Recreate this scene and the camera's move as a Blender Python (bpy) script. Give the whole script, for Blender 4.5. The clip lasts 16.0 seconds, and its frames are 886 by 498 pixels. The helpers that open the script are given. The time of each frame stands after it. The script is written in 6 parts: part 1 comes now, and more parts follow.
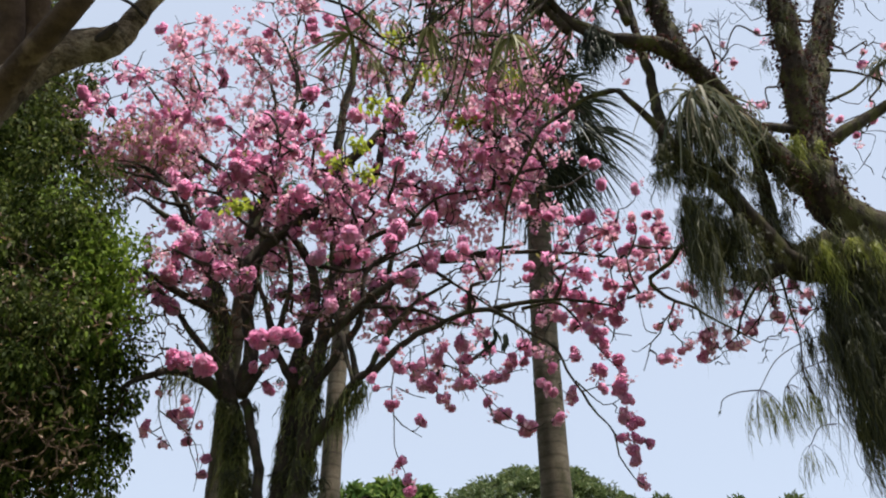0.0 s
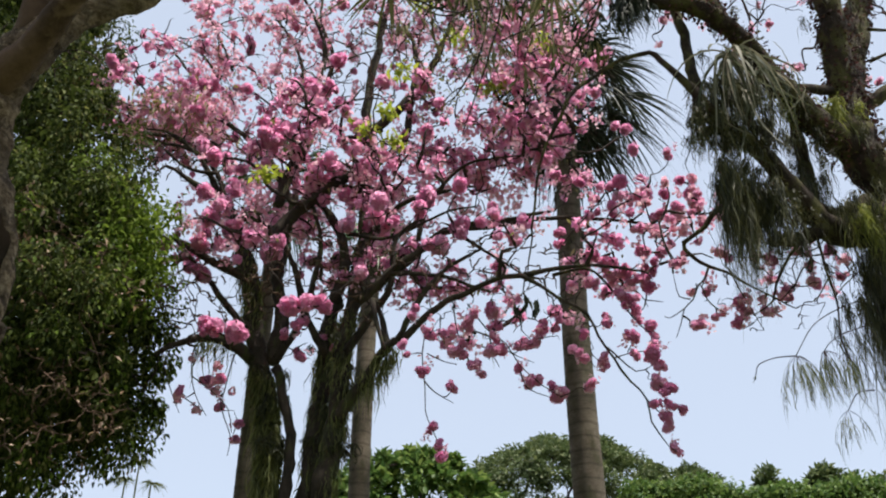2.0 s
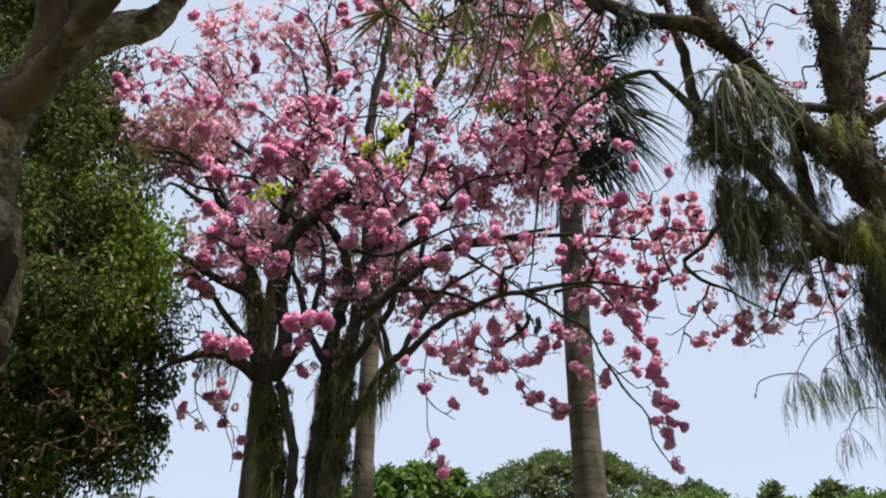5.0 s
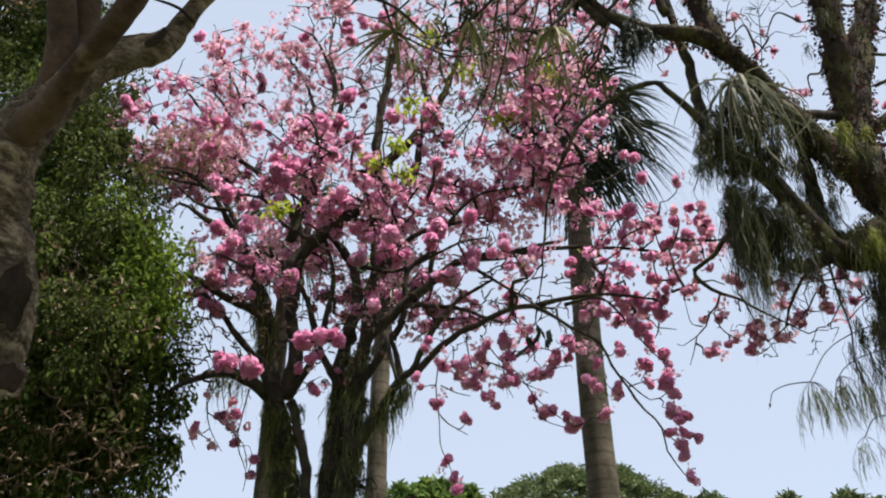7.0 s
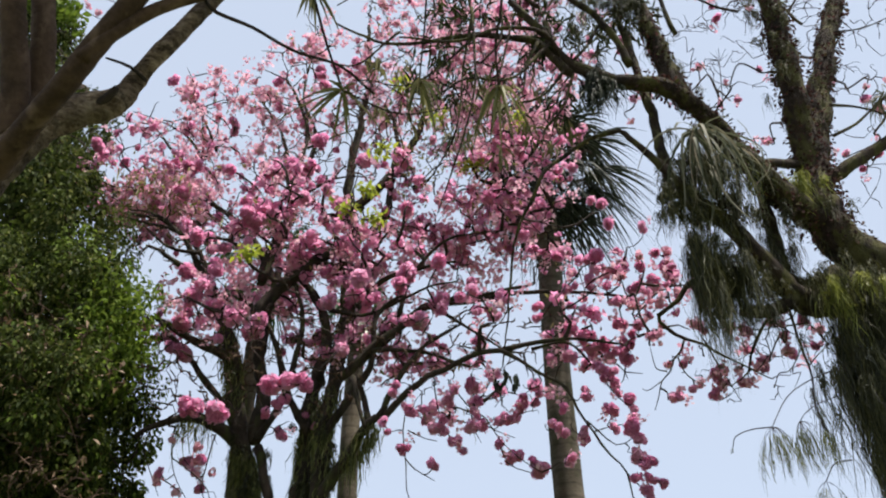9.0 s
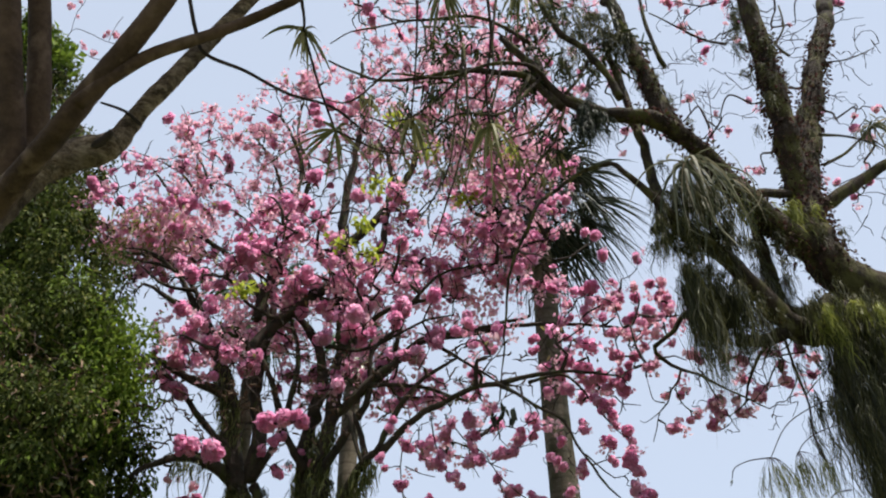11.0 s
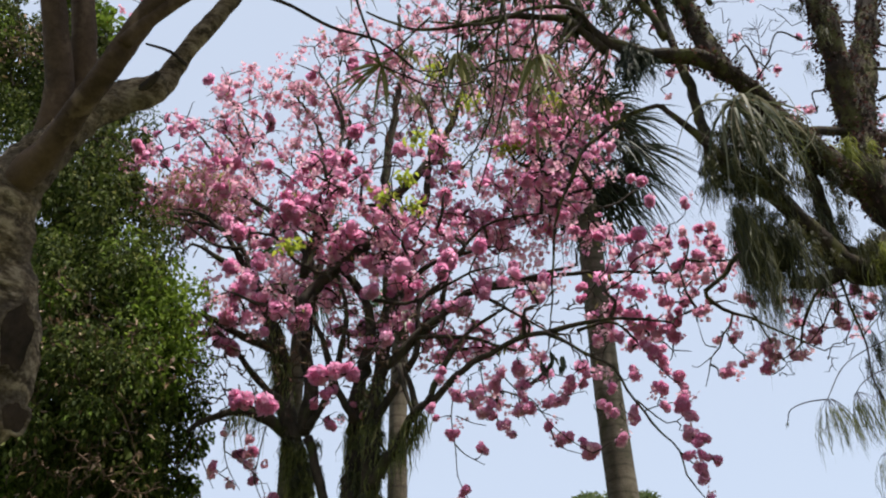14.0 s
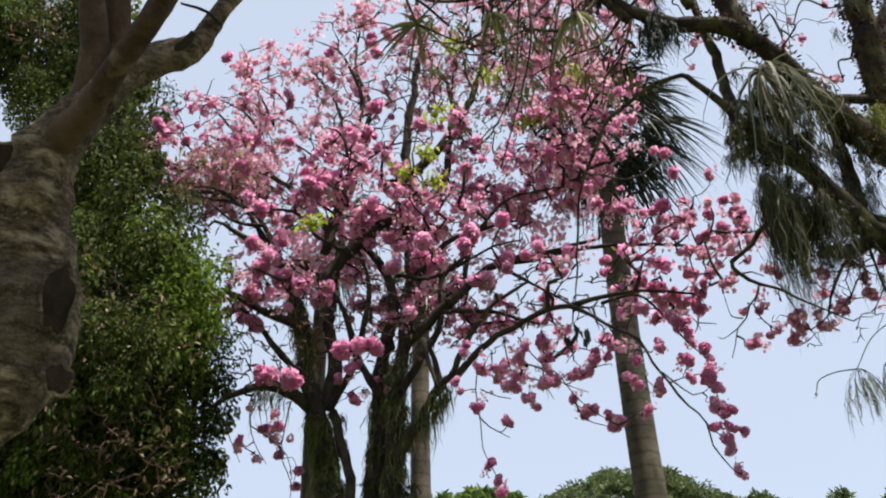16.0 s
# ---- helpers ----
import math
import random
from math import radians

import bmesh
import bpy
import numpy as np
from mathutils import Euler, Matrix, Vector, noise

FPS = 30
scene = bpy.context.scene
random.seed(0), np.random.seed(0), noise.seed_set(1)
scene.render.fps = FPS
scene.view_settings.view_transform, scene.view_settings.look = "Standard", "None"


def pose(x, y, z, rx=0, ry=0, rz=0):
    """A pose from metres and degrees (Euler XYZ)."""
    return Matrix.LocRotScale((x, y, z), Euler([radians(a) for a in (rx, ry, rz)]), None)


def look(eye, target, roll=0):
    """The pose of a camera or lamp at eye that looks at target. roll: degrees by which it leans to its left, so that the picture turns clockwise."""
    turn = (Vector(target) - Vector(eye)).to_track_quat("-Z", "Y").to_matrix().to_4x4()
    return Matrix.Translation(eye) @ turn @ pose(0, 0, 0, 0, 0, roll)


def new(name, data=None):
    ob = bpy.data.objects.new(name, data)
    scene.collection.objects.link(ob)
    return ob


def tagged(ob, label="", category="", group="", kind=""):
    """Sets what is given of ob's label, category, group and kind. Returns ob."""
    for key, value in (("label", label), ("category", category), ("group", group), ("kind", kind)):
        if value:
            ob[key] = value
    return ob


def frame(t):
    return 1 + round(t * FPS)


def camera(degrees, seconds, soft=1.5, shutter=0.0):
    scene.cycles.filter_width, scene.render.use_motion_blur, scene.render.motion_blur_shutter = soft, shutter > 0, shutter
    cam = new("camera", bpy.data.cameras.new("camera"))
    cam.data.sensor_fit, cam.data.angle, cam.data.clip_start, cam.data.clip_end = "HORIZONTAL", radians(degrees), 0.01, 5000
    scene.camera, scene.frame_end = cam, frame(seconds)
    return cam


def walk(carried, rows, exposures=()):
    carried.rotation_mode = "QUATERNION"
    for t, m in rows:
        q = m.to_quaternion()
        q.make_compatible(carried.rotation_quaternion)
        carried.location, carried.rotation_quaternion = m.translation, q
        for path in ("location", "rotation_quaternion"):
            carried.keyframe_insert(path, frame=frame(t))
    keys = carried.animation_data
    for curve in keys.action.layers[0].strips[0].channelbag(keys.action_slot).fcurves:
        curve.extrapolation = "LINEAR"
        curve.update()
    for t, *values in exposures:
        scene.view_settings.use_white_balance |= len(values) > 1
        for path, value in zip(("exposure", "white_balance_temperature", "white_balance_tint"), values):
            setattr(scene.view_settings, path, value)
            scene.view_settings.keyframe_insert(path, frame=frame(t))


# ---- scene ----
EXPOSURES = [(0, 0.7), (4, 0.72), (9, 0.7), (11.5, 0.68), (14, 0.69), (16, 0.71)]
cam = camera(55.3, 16.0, soft=2.1)
PATH = [
    (0, pose(0.000, 0.000, 1.600, 122.00, -0.00, 0.00)),
    (0.5, pose(0.000, 0.006, 1.601, 122.43, -0.72, -0.12)),
    (1, pose(-0.028, 0.042, 1.605, 122.05, -0.48, 0.52)),
    (1.5, pose(-0.049, 0.076, 1.601, 120.67, -0.31, 1.26)),
    (2, pose(-0.045, 0.065, 1.589, 119.99, -0.71, 1.61)),
    (2.5, pose(-0.041, 0.050, 1.582, 120.15, -0.89, 1.86)),
    (3, pose(-0.032, 0.029, 1.583, 120.38, -1.04, 1.92)),
    (3.5, pose(-0.032, 0.025, 1.590, 120.41, -0.89, 1.82)),
    (4, pose(-0.018, 0.008, 1.579, 120.62, -0.90, 1.81)),
    (6.5, pose(-0.027, 0.004, 1.582, 121.59, -0.57, 2.49)),
    (7, pose(-0.030, 0.003, 1.583, 121.97, -0.20, 2.91)),
    (7.5, pose(-0.029, -0.009, 1.593, 122.46, 0.04, 3.16)),
    (8, pose(-0.016, -0.008, 1.610, 123.15, 0.17, 2.85)),
    (8.5, pose(0.037, -0.043, 1.585, 123.97, 0.28, 2.23)),
    (9, pose(0.071, -0.064, 1.581, 124.74, 0.44, 1.51)),
    (9.2, pose(0.078, -0.060, 1.587, 124.96, 0.52, 1.16)),
    (11.3, pose(0.080, -0.088, 1.583, 127.03, 1.49, 2.19)),
    (11.5, pose(0.081, -0.085, 1.584, 127.00, 1.57, 2.66)),
    (12, pose(0.080, -0.070, 1.578, 126.62, 1.69, 3.44)),
    (12.5, pose(0.070, -0.044, 1.585, 125.96, 1.65, 3.97)),
    (13, pose(0.078, -0.040, 1.542, 125.38, 1.47, 4.66)),
    (13.5, pose(0.081, -0.028, 1.542, 124.61, 1.19, 4.97)),
    (14, pose(0.042, -0.015, 1.551, 124.13, 0.99, 5.03)),
    (14.5, pose(0.020, -0.020, 1.542, 123.92, 0.85, 5.23)),
    (15, pose(0.007, -0.019, 1.523, 123.74, 0.81, 5.54)),
    (15.5, pose(-0.019, 0.014, 1.521, 123.34, 0.81, 5.81)),
    (16, pose(-0.030, 0.030, 1.517, 122.76, 0.83, 6.26)),
]
walk(cam, PATH, exposures=EXPOSURES)

# ---- world and sun ----
SUN_ELEVATION, SUN_TURN = radians(70), radians(112)
world = bpy.data.worlds.new("sky")
scene.world = world
world.use_nodes = True
wn, wl = world.node_tree.nodes, world.node_tree.links
sky = wn.new("ShaderNodeTexSky")
sky.sky_type, sky.sun_disc = "NISHITA", False
sky.sun_elevation, sky.sun_rotation = SUN_ELEVATION, SUN_TURN
sky.air_density, sky.dust_density, sky.ozone_density, sky.altitude = 1.0, 0.6, 1.0, 20
background = wn["Background"]
background.inputs["Strength"].default_value = 0.15
haze = wn.new("ShaderNodeMix")
haze.data_type = "RGBA"
haze.inputs[0].default_value = 0.86
haze.inputs[7].default_value = (2.72, 3.06, 3.66, 1)
wl.new(sky.outputs["Color"], haze.inputs[6])
wl.new(haze.outputs[2], background.inputs["Color"])

sun_data = bpy.data.lights.new("sun", "SUN")
sun_data.energy, sun_data.angle, sun_data.color = 4.9, radians(1.5), (1.0, 0.94, 0.85)
sun = new("sun", sun_data)
# the sky's sun stands at compass turn SUN_TURN from +y towards +x
sun_way = Vector((math.sin(SUN_TURN) * math.cos(SUN_ELEVATION), math.cos(SUN_TURN) * math.cos(SUN_ELEVATION), math.sin(SUN_ELEVATION)))
sun.matrix_world = look(sun_way * 60, (0, 0, 0))


# ---- materials ----
def shader(name):
    m = bpy.data.materials.new(name)
    m.use_nodes = True
    t = m.node_tree
    return m, t, t.nodes["Principled BSDF"], t.nodes["Material Output"]


def ramp(t, source, stops):
    r = t.nodes.new("ShaderNodeValToRGB")
    while len(r.color_ramp.elements) < len(stops):
        r.color_ramp.elements.new(0.5)
    for e, (at, c) in zip(r.color_ramp.elements, stops):
        e.position, e.color = at, (*c, 1)
    t.links.new(source, r.inputs["Fac"])
    return r.outputs["Color"]


def noise_node(t, scale, detail=5.0, stretch=(1, 1, 1), rough=0.6):
    co, mp, n = (t.nodes.new("ShaderNode" + k) for k in ("TexCoord", "Mapping", "TexNoise"))
    mp.inputs["Scale"].default_value = stretch
    n.inputs["Scale"].default_value, n.inputs["Detail"].default_value, n.inputs["Roughness"].default_value = scale, detail, rough
    t.links.new(co.outputs["Object"], mp.inputs["Vector"])
    t.links.new(mp.outputs["Vector"], n.inputs["Vector"])
    return n.outputs["Fac"]


def blend(t, fac, a, b):
    m = t.nodes.new("ShaderNodeMix")
    m.data_type = "RGBA"
    for value, k in ((fac, 0), (a, 6), (b, 7)):
        if isinstance(value, (int, float)):
            m.inputs[k].default_value = value
        elif isinstance(value, tuple):
            m.inputs[k].default_value = (*value, 1)
        else:
            t.links.new(value, m.inputs[k])
    return m.outputs[2]


def bump(t, bsdf, height, strength, distance):
    b = t.nodes.new("ShaderNodeBump")
    b.inputs["Strength"].default_value, b.inputs["Distance"].default_value = strength, distance
    t.links.new(height, b.inputs["Height"])
    t.links.new(b.outputs["Normal"], bsdf.inputs["Normal"])


def bark(name, dark, light, moss=None, moss_at=0.55, scale=9.0, stretch=(1, 1, 0.35), relief=0.02, ring=None):
    m, t, p, _ = shader(name)
    fine = noise_node(t, scale * 3, 8, stretch, 0.7)
    broad = noise_node(t, scale * 0.45, 4)
    col = ramp(t, fine, [(0.3, dark), (0.72, light)])
    patch = ramp(t, broad, [(0.4, tuple(v * 0.55 for v in dark)), (0.62, tuple(min(1, v * 1.15) for v in light))])
    col = blend(t, 0.4, col, patch)
    if moss:
        where = ramp(t, noise_node(t, scale * 0.8, 6, (1, 1, 0.6)), [(moss_at - 0.06, (0, 0, 0)), (moss_at + 0.06, (1, 1, 1))])
        col = blend(t, where, col, moss)
    height = fine
    if ring:
        w = t.nodes.new("ShaderNodeTexWave")
        co = t.nodes.new("ShaderNodeTexCoord")
        w.bands_direction = "Z"
        w.inputs["Scale"].default_value, w.inputs["Distortion"].default_value = ring, 1.2
        w.inputs["Detail"].default_value, w.inputs["Detail Scale"].default_value = 3, 2.0
        t.links.new(co.outputs["Object"], w.inputs["Vector"])
        col = blend(t, ramp(t, w.outputs["Fac"], [(0.0, (0.45, 0.45, 0.45)), (0.16, (0, 0, 0))]), col, tuple(v * 0.45 for v in dark))
    t.links.new(col, p.inputs["Base Color"])
    p.inputs["Roughness"].default_value = 0.92
    p.inputs["Specular IOR Level"].default_value = 0.2
    bump(t, p, height, 0.9, relief)
    return m


def thin(name, stops, through_light=0.35, rough=0.55, gloss=0.3, per_object=0.0, grain=60.0):
    """Leaf or petal: colour by piece, fine grain, part of the light shines through."""
    m, t, p, out = shader(name)
    g = t.nodes.new("ShaderNodeNewGeometry")
    key = g.outputs["Random Per Island"]
    col = ramp(t, key, stops)
    if per_object:
        o = t.nodes.new("ShaderNodeObjectInfo")
        col = blend(t, per_object, col, ramp(t, o.outputs["Random"], stops))
    veins = ramp(t, noise_node(t, grain, 3), [(0.3, (0.72, 0.72, 0.72)), (0.7, (1.0, 1.0, 1.0))])
    mul = t.nodes.new("ShaderNodeMix")
    mul.data_type, mul.blend_type = "RGBA", "MULTIPLY"
    mul.inputs[0].default_value = 1.0
    t.links.new(col, mul.inputs[6])
    t.links.new(veins, mul.inputs[7])
    t.links.new(mul.outputs[2], p.inputs["Base Color"])
    p.inputs["Roughness"].default_value = rough
    p.inputs["Specular IOR Level"].default_value = gloss
    tr, mix = t.nodes.new("ShaderNodeBsdfTranslucent"), t.nodes.new("ShaderNodeMixShader")
    t.links.new(mul.outputs[2], tr.inputs["Color"])
    mix.inputs["Fac"].default_value = through_light
    t.links.new(p.outputs[0], mix.inputs[1])
    t.links.new(tr.outputs[0], mix.inputs[2])
    t.links.new(mix.outputs[0], out.inputs["Surface"])
    return m


def grey_bark():
    """Warm grey bark in pale and brown blotches with scars, creases and pits."""
    m, t, p, _ = shader("bark_grey")
    crease = t.nodes.new("ShaderNodeTexWave")
    co = t.nodes.new("ShaderNodeTexCoord")
    crease.bands_direction = "Z"
    for key, value in (("Scale", 3.4), ("Distortion", 7.0), ("Detail", 8.0), ("Detail Scale", 2.6), ("Detail Roughness", 0.7)):
        crease.inputs[key].default_value = value
    t.links.new(co.outputs["Object"], crease.inputs["Vector"])
    fine = noise_node(t, 80, 10, (1, 1, 1.6), 0.75)
    patch = noise_node(t, 17, 9, (1, 1, 3.0), 0.66)
    broad = noise_node(t, 5, 5, (1, 1, 1.5), 0.6)
    col = ramp(t, patch, [(0.38, (0.06, 0.036, 0.023)), (0.46, (0.21, 0.138, 0.088)), (0.53, (0.40, 0.275, 0.18)), (0.61, (0.72, 0.55, 0.385))])
    col = blend(t, ramp(t, broad, [(0.46, (0.85, 0.85, 0.85)), (0.54, (0, 0, 0))]), col, ramp(t, patch, [(0.38, (0.10, 0.066, 0.05)), (0.62, (0.27, 0.195, 0.145))]))
    col = blend(t, 0.22, col, ramp(t, fine, [(0.42, (0.07, 0.048, 0.035)), (0.58, (0.58, 0.46, 0.35))]))
    cracks = ramp(t, crease.outputs["Fac"], [(0.0, (0.7, 0.7, 0.7)), (0.1, (0, 0, 0))])
    col = blend(t, cracks, col, (0.06, 0.042, 0.032))
    t.links.new(col, p.inputs["Base Color"])
    p.inputs["Roughness"].default_value = 0.95
    p.inputs["Specular IOR Level"].default_value = 0.15
    height = t.nodes.new("ShaderNodeMath")
    height.operation = "ADD"
    t.links.new(patch, height.inputs[0])
    t.links.new(fine, height.inputs[1])
    bump(t, p, height.outputs[0], 1.0, 0.045)
    return m


M_bark_grey = grey_bark()
PINK = [(0.0, (0.80, 0.25, 0.49)), (0.35, (0.90, 0.385, 0.625)), (0.75, (0.95, 0.53, 0.735)), (1.0, (0.97, 0.68, 0.825))]
M_petal = thin("petal_pink", PINK, 0.7, 0.7, 0.1, per_object=0.5, grain=40)
M_petal_pale = thin("petal_pale", [(0.0, (0.84, 0.37, 0.52)), (0.5, (0.92, 0.53, 0.655)), (1.0, (0.95, 0.68, 0.755))], 0.5, 0.7, 0.1)
M_bark_dark = bark("bark_dark", (0.012, 0.0095, 0.0075), (0.06, 0.044, 0.033), (0.045, 0.048, 0.017), 0.58)
M_twig = bark("bark_twig", (0.016, 0.012, 0.011), (0.07, 0.049, 0.041), scale=14)
M_bark_moss = bark("bark_mossy", (0.008, 0.006, 0.005), (0.055, 0.036, 0.025), (0.075, 0.068, 0.024), 0.53, scale=7, relief=0.05)
M_hollow = bark("hollow_shade", (0.012, 0.008, 0.006), (0.075, 0.046, 0.034), scale=12, relief=0.03)
M_bark_limb = bark("bark_limb", (0.036, 0.021, 0.014), (0.108, 0.066, 0.043), (0.145, 0.096, 0.066), 0.63, scale=14, stretch=(1, 1, 1), relief=0.008)
M_palm = bark("palm_trunk_bark", (0.065, 0.052, 0.038), (0.17, 0.142, 0.106), (0.06, 0.055, 0.031), 0.57, scale=5, stretch=(1, 1, 3), ring=1.6)
M_moss = thin("hanging_moss_strands", [(0.0, (0.022, 0.025, 0.009)), (0.5, (0.062, 0.063, 0.021)), (1.0, (0.16, 0.15, 0.055))], 0.3)
M_moss_dark = thin("dark_moss_strands", [(0.0, (0.016, 0.017, 0.007)), (0.6, (0.042, 0.043, 0.016)), (1.0, (0.10, 0.10, 0.035))], 0.25)
M_moss_lime = thin("lime_moss_stems", [(0.0, (0.15, 0.17, 0.03)), (0.6, (0.28, 0.30, 0.06)), (1.0, (0.42, 0.42, 0.11))], 0.45)
M_strap = thin("strap_leaf", [(0.0, (0.07, 0.085, 0.045)), (0.5, (0.13, 0.135, 0.082)), (0.85, (0.26, 0.235, 0.155)), (1.0, (0.44, 0.36, 0.25))], 0.4, 0.6, 0.2, per_object=0.9)
M_creeper = thin("creeper_leaf", [(0.0, (0.025, 0.014, 0.014)), (0.55, (0.075, 0.036, 0.034)), (0.8, (0.13, 0.06, 0.055)), (1.0, (0.07, 0.075, 0.022))], 0.25, 0.85, 0.08)
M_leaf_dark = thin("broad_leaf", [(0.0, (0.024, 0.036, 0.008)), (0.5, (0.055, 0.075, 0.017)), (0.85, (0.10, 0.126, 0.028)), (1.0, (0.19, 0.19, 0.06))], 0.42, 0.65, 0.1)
M_leaf_fade = thin("fading_leaf", [(0.0, (0.13, 0.12, 0.04)), (0.5, (0.28, 0.25, 0.09)), (0.8, (0.38, 0.30, 0.14)), (1.0, (0.30, 0.36, 0.08))], 0.45, 0.6, 0.15)
M_shag = thin("shaggy_moss", [(0.0, (0.05, 0.055, 0.016)), (0.5, (0.13, 0.14, 0.04)), (1.0, (0.26, 0.26, 0.085))], 0.35)
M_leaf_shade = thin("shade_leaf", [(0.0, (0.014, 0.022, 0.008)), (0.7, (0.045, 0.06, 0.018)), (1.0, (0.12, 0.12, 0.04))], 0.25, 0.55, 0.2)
M_leaf_bright = thin("bright_leaf", [(0.0, (0.07, 0.12, 0.016)), (1.0, (0.21, 0.285, 0.042))], 0.45, 0.6, 0.1)
M_leaf_dry = thin("dry_leaf", [(0.0, (0.13, 0.078, 0.045)), (0.6, (0.28, 0.18, 0.105)), (1.0, (0.62, 0.46, 0.36))], 0.4)
M_leaf_lime = thin("lime_leaf", [(0.0, (0.30, 0.38, 0.04)), (1.0, (0.52, 0.56, 0.08))], 0.5, 0.5)
M_leaf_near = thin("narrow_leaf", [(0.0, (0.06, 0.066, 0.022)), (0.5, (0.15, 0.15, 0.052)), (1.0, (0.42, 0.36, 0.18))], 0.42, 0.6, 0.2, per_object=0.6)
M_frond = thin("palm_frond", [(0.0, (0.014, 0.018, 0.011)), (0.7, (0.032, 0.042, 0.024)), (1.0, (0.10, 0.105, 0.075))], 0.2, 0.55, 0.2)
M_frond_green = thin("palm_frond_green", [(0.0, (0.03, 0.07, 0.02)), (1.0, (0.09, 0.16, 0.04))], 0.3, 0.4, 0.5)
M_far_leaf = thin("far_leaf", [(0.0, (0.07, 0.105, 0.04)), (0.6, (0.115, 0.155, 0.06)), (1.0, (0.21, 0.24, 0.10))], 0.3)
M_far_light = thin("far_leaf_light", [(0.0, (0.06, 0.12, 0.03)), (0.6, (0.12, 0.20, 0.045)), (1.0, (0.24, 0.31, 0.085))], 0.35)
M_pod = thin("seed_pod", [(0.0, (0.20, 0.24, 0.08)), (1.0, (0.36, 0.36, 0.16))], 0.2)


def ground_material():
    m, t, p, _ = shader("grass_ground")
    a = ramp(t, noise_node(t, 0.4, 6), [(0.35, (0.06, 0.09, 0.025)), (0.65, (0.13, 0.13, 0.06))])
    b = ramp(t, noise_node(t, 18, 6), [(0.3, (0.04, 0.06, 0.02)), (0.7, (0.14, 0.16, 0.06))])
    t.links.new(blend(t, 0.5, a, b), p.inputs["Base Color"])
    p.inputs["Roughness"].default_value = 0.95
    bump(t, p, noise_node(t, 30, 6), 0.8, 0.05)
    return m


# ---- geometry tools ----
rng = np.random.default_rng(11)


class Geo:
    """Collects vertices and faces of one mesh."""

    def __init__(self):
        self.v, self.f, self.n = [], [], 0

    def add(self, verts, faces):
        base = self.n
        self.v.append(np.asarray(verts, float).reshape(-1, 3))
        self.f += [tuple([base + i for i in face]) for face in faces]
        self.n += len(self.v[-1])

    def add_many(self, verts, faces):
        """The same small piece many times: verts (k, n, 3) and the faces of one piece, grouped by corner count."""
        k, n = verts.shape[:2]
        base = self.n + n * np.arange(k)
        self.v.append(verts.reshape(-1, 3))
        for group in {len(f) for f in faces}:
            some = np.array([f for f in faces if len(f) == group])
            self.f += (base[:, None, None] + some[None]).reshape(-1, group).tolist()
        self.n += k * n

    def mesh(self, name, material, smooth=True):
        me = bpy.data.meshes.new(name)
        me.from_pydata(np.concatenate(self.v).tolist(), [], self.f)
        me.materials.append(material)
        if smooth:
            me.polygons.foreach_set("use_smooth", np.ones(len(me.polygons), bool))
        me.update()
        return me


def part(name, geo, material, parent=None, label="", kind="", smooth=True):
    ob = new(name, geo.mesh(name, material, smooth))
    ob.parent = parent
    return tagged(ob, label, kind=kind)


def thing(name, label, category, at=(0, 0, 0), group="", kind=""):
    ob = new(name)
    ob.location = at
    return tagged(ob, label, category, group, kind)


def spline(points, step=0.12):
    """A smooth line through control points, sampled about every step metres."""
    p = np.asarray(points, float)
    p = np.vstack([2 * p[0] - p[1], p, 2 * p[-1] - p[-2]])
    out = []
    for i in range(1, len(p) - 2):
        a, b, c, d = p[i - 1 : i + 3]
        n = max(2, int(np.linalg.norm(c - b) / step))
        s = np.linspace(0, 1, n, endpoint=False)[:, None]
        out.append(0.5 * (2 * b + (c - a) * s + (2 * a - 5 * b + 4 * c - d) * s**2 + (3 * b - a - 3 * c + d) * s**3))
    out.append(p[-2:-1])
    return np.concatenate(out)


def sweep(geo, line, radii, sides=8, knobs=0.0, cap=True):
    """A tube along a line, its radius uneven by knobs."""
    line = np.asarray(line, float)
    radii = np.broadcast_to(np.asarray(radii, float), (len(line),))
    way = np.gradient(line, axis=0)
    way /= np.linalg.norm(way, axis=1, keepdims=True) + 1e-9
    side = np.cross(way[0], (0.31, 0.93, 0.2))
    verts = []
    ang = np.linspace(0, 2 * np.pi, sides, endpoint=False)
    for p, w, r in zip(line, way, radii):
        side = side - w * (side @ w)
        side = side / (np.linalg.norm(side) + 1e-9)
        other = np.cross(w, side)
        ring = np.cos(ang)[:, None] * side + np.sin(ang)[:, None] * other
        rr = np.full(sides, r)
        if knobs:
            for k in range(sides):
                q = Vector(p + ring[k] * r)
                rr[k] = r * (1 + knobs * (noise.noise(q * (0.45 / max(r, 0.03))) + 0.6 * noise.noise(q * (1.3 / max(r, 0.03)))))
        verts.append(p + ring * rr[:, None])
    n = len(line)
    faces = [(i * sides + k, i * sides + (k + 1) % sides, (i + 1) * sides + (k + 1) % sides, (i + 1) * sides + k) for i in range(n - 1) for k in range(sides)]
    if cap:
        faces.append(tuple((n - 1) * sides + k for k in range(sides)))
        faces.append(tuple(reversed(range(sides))))
    geo.add(np.concatenate(verts), faces)


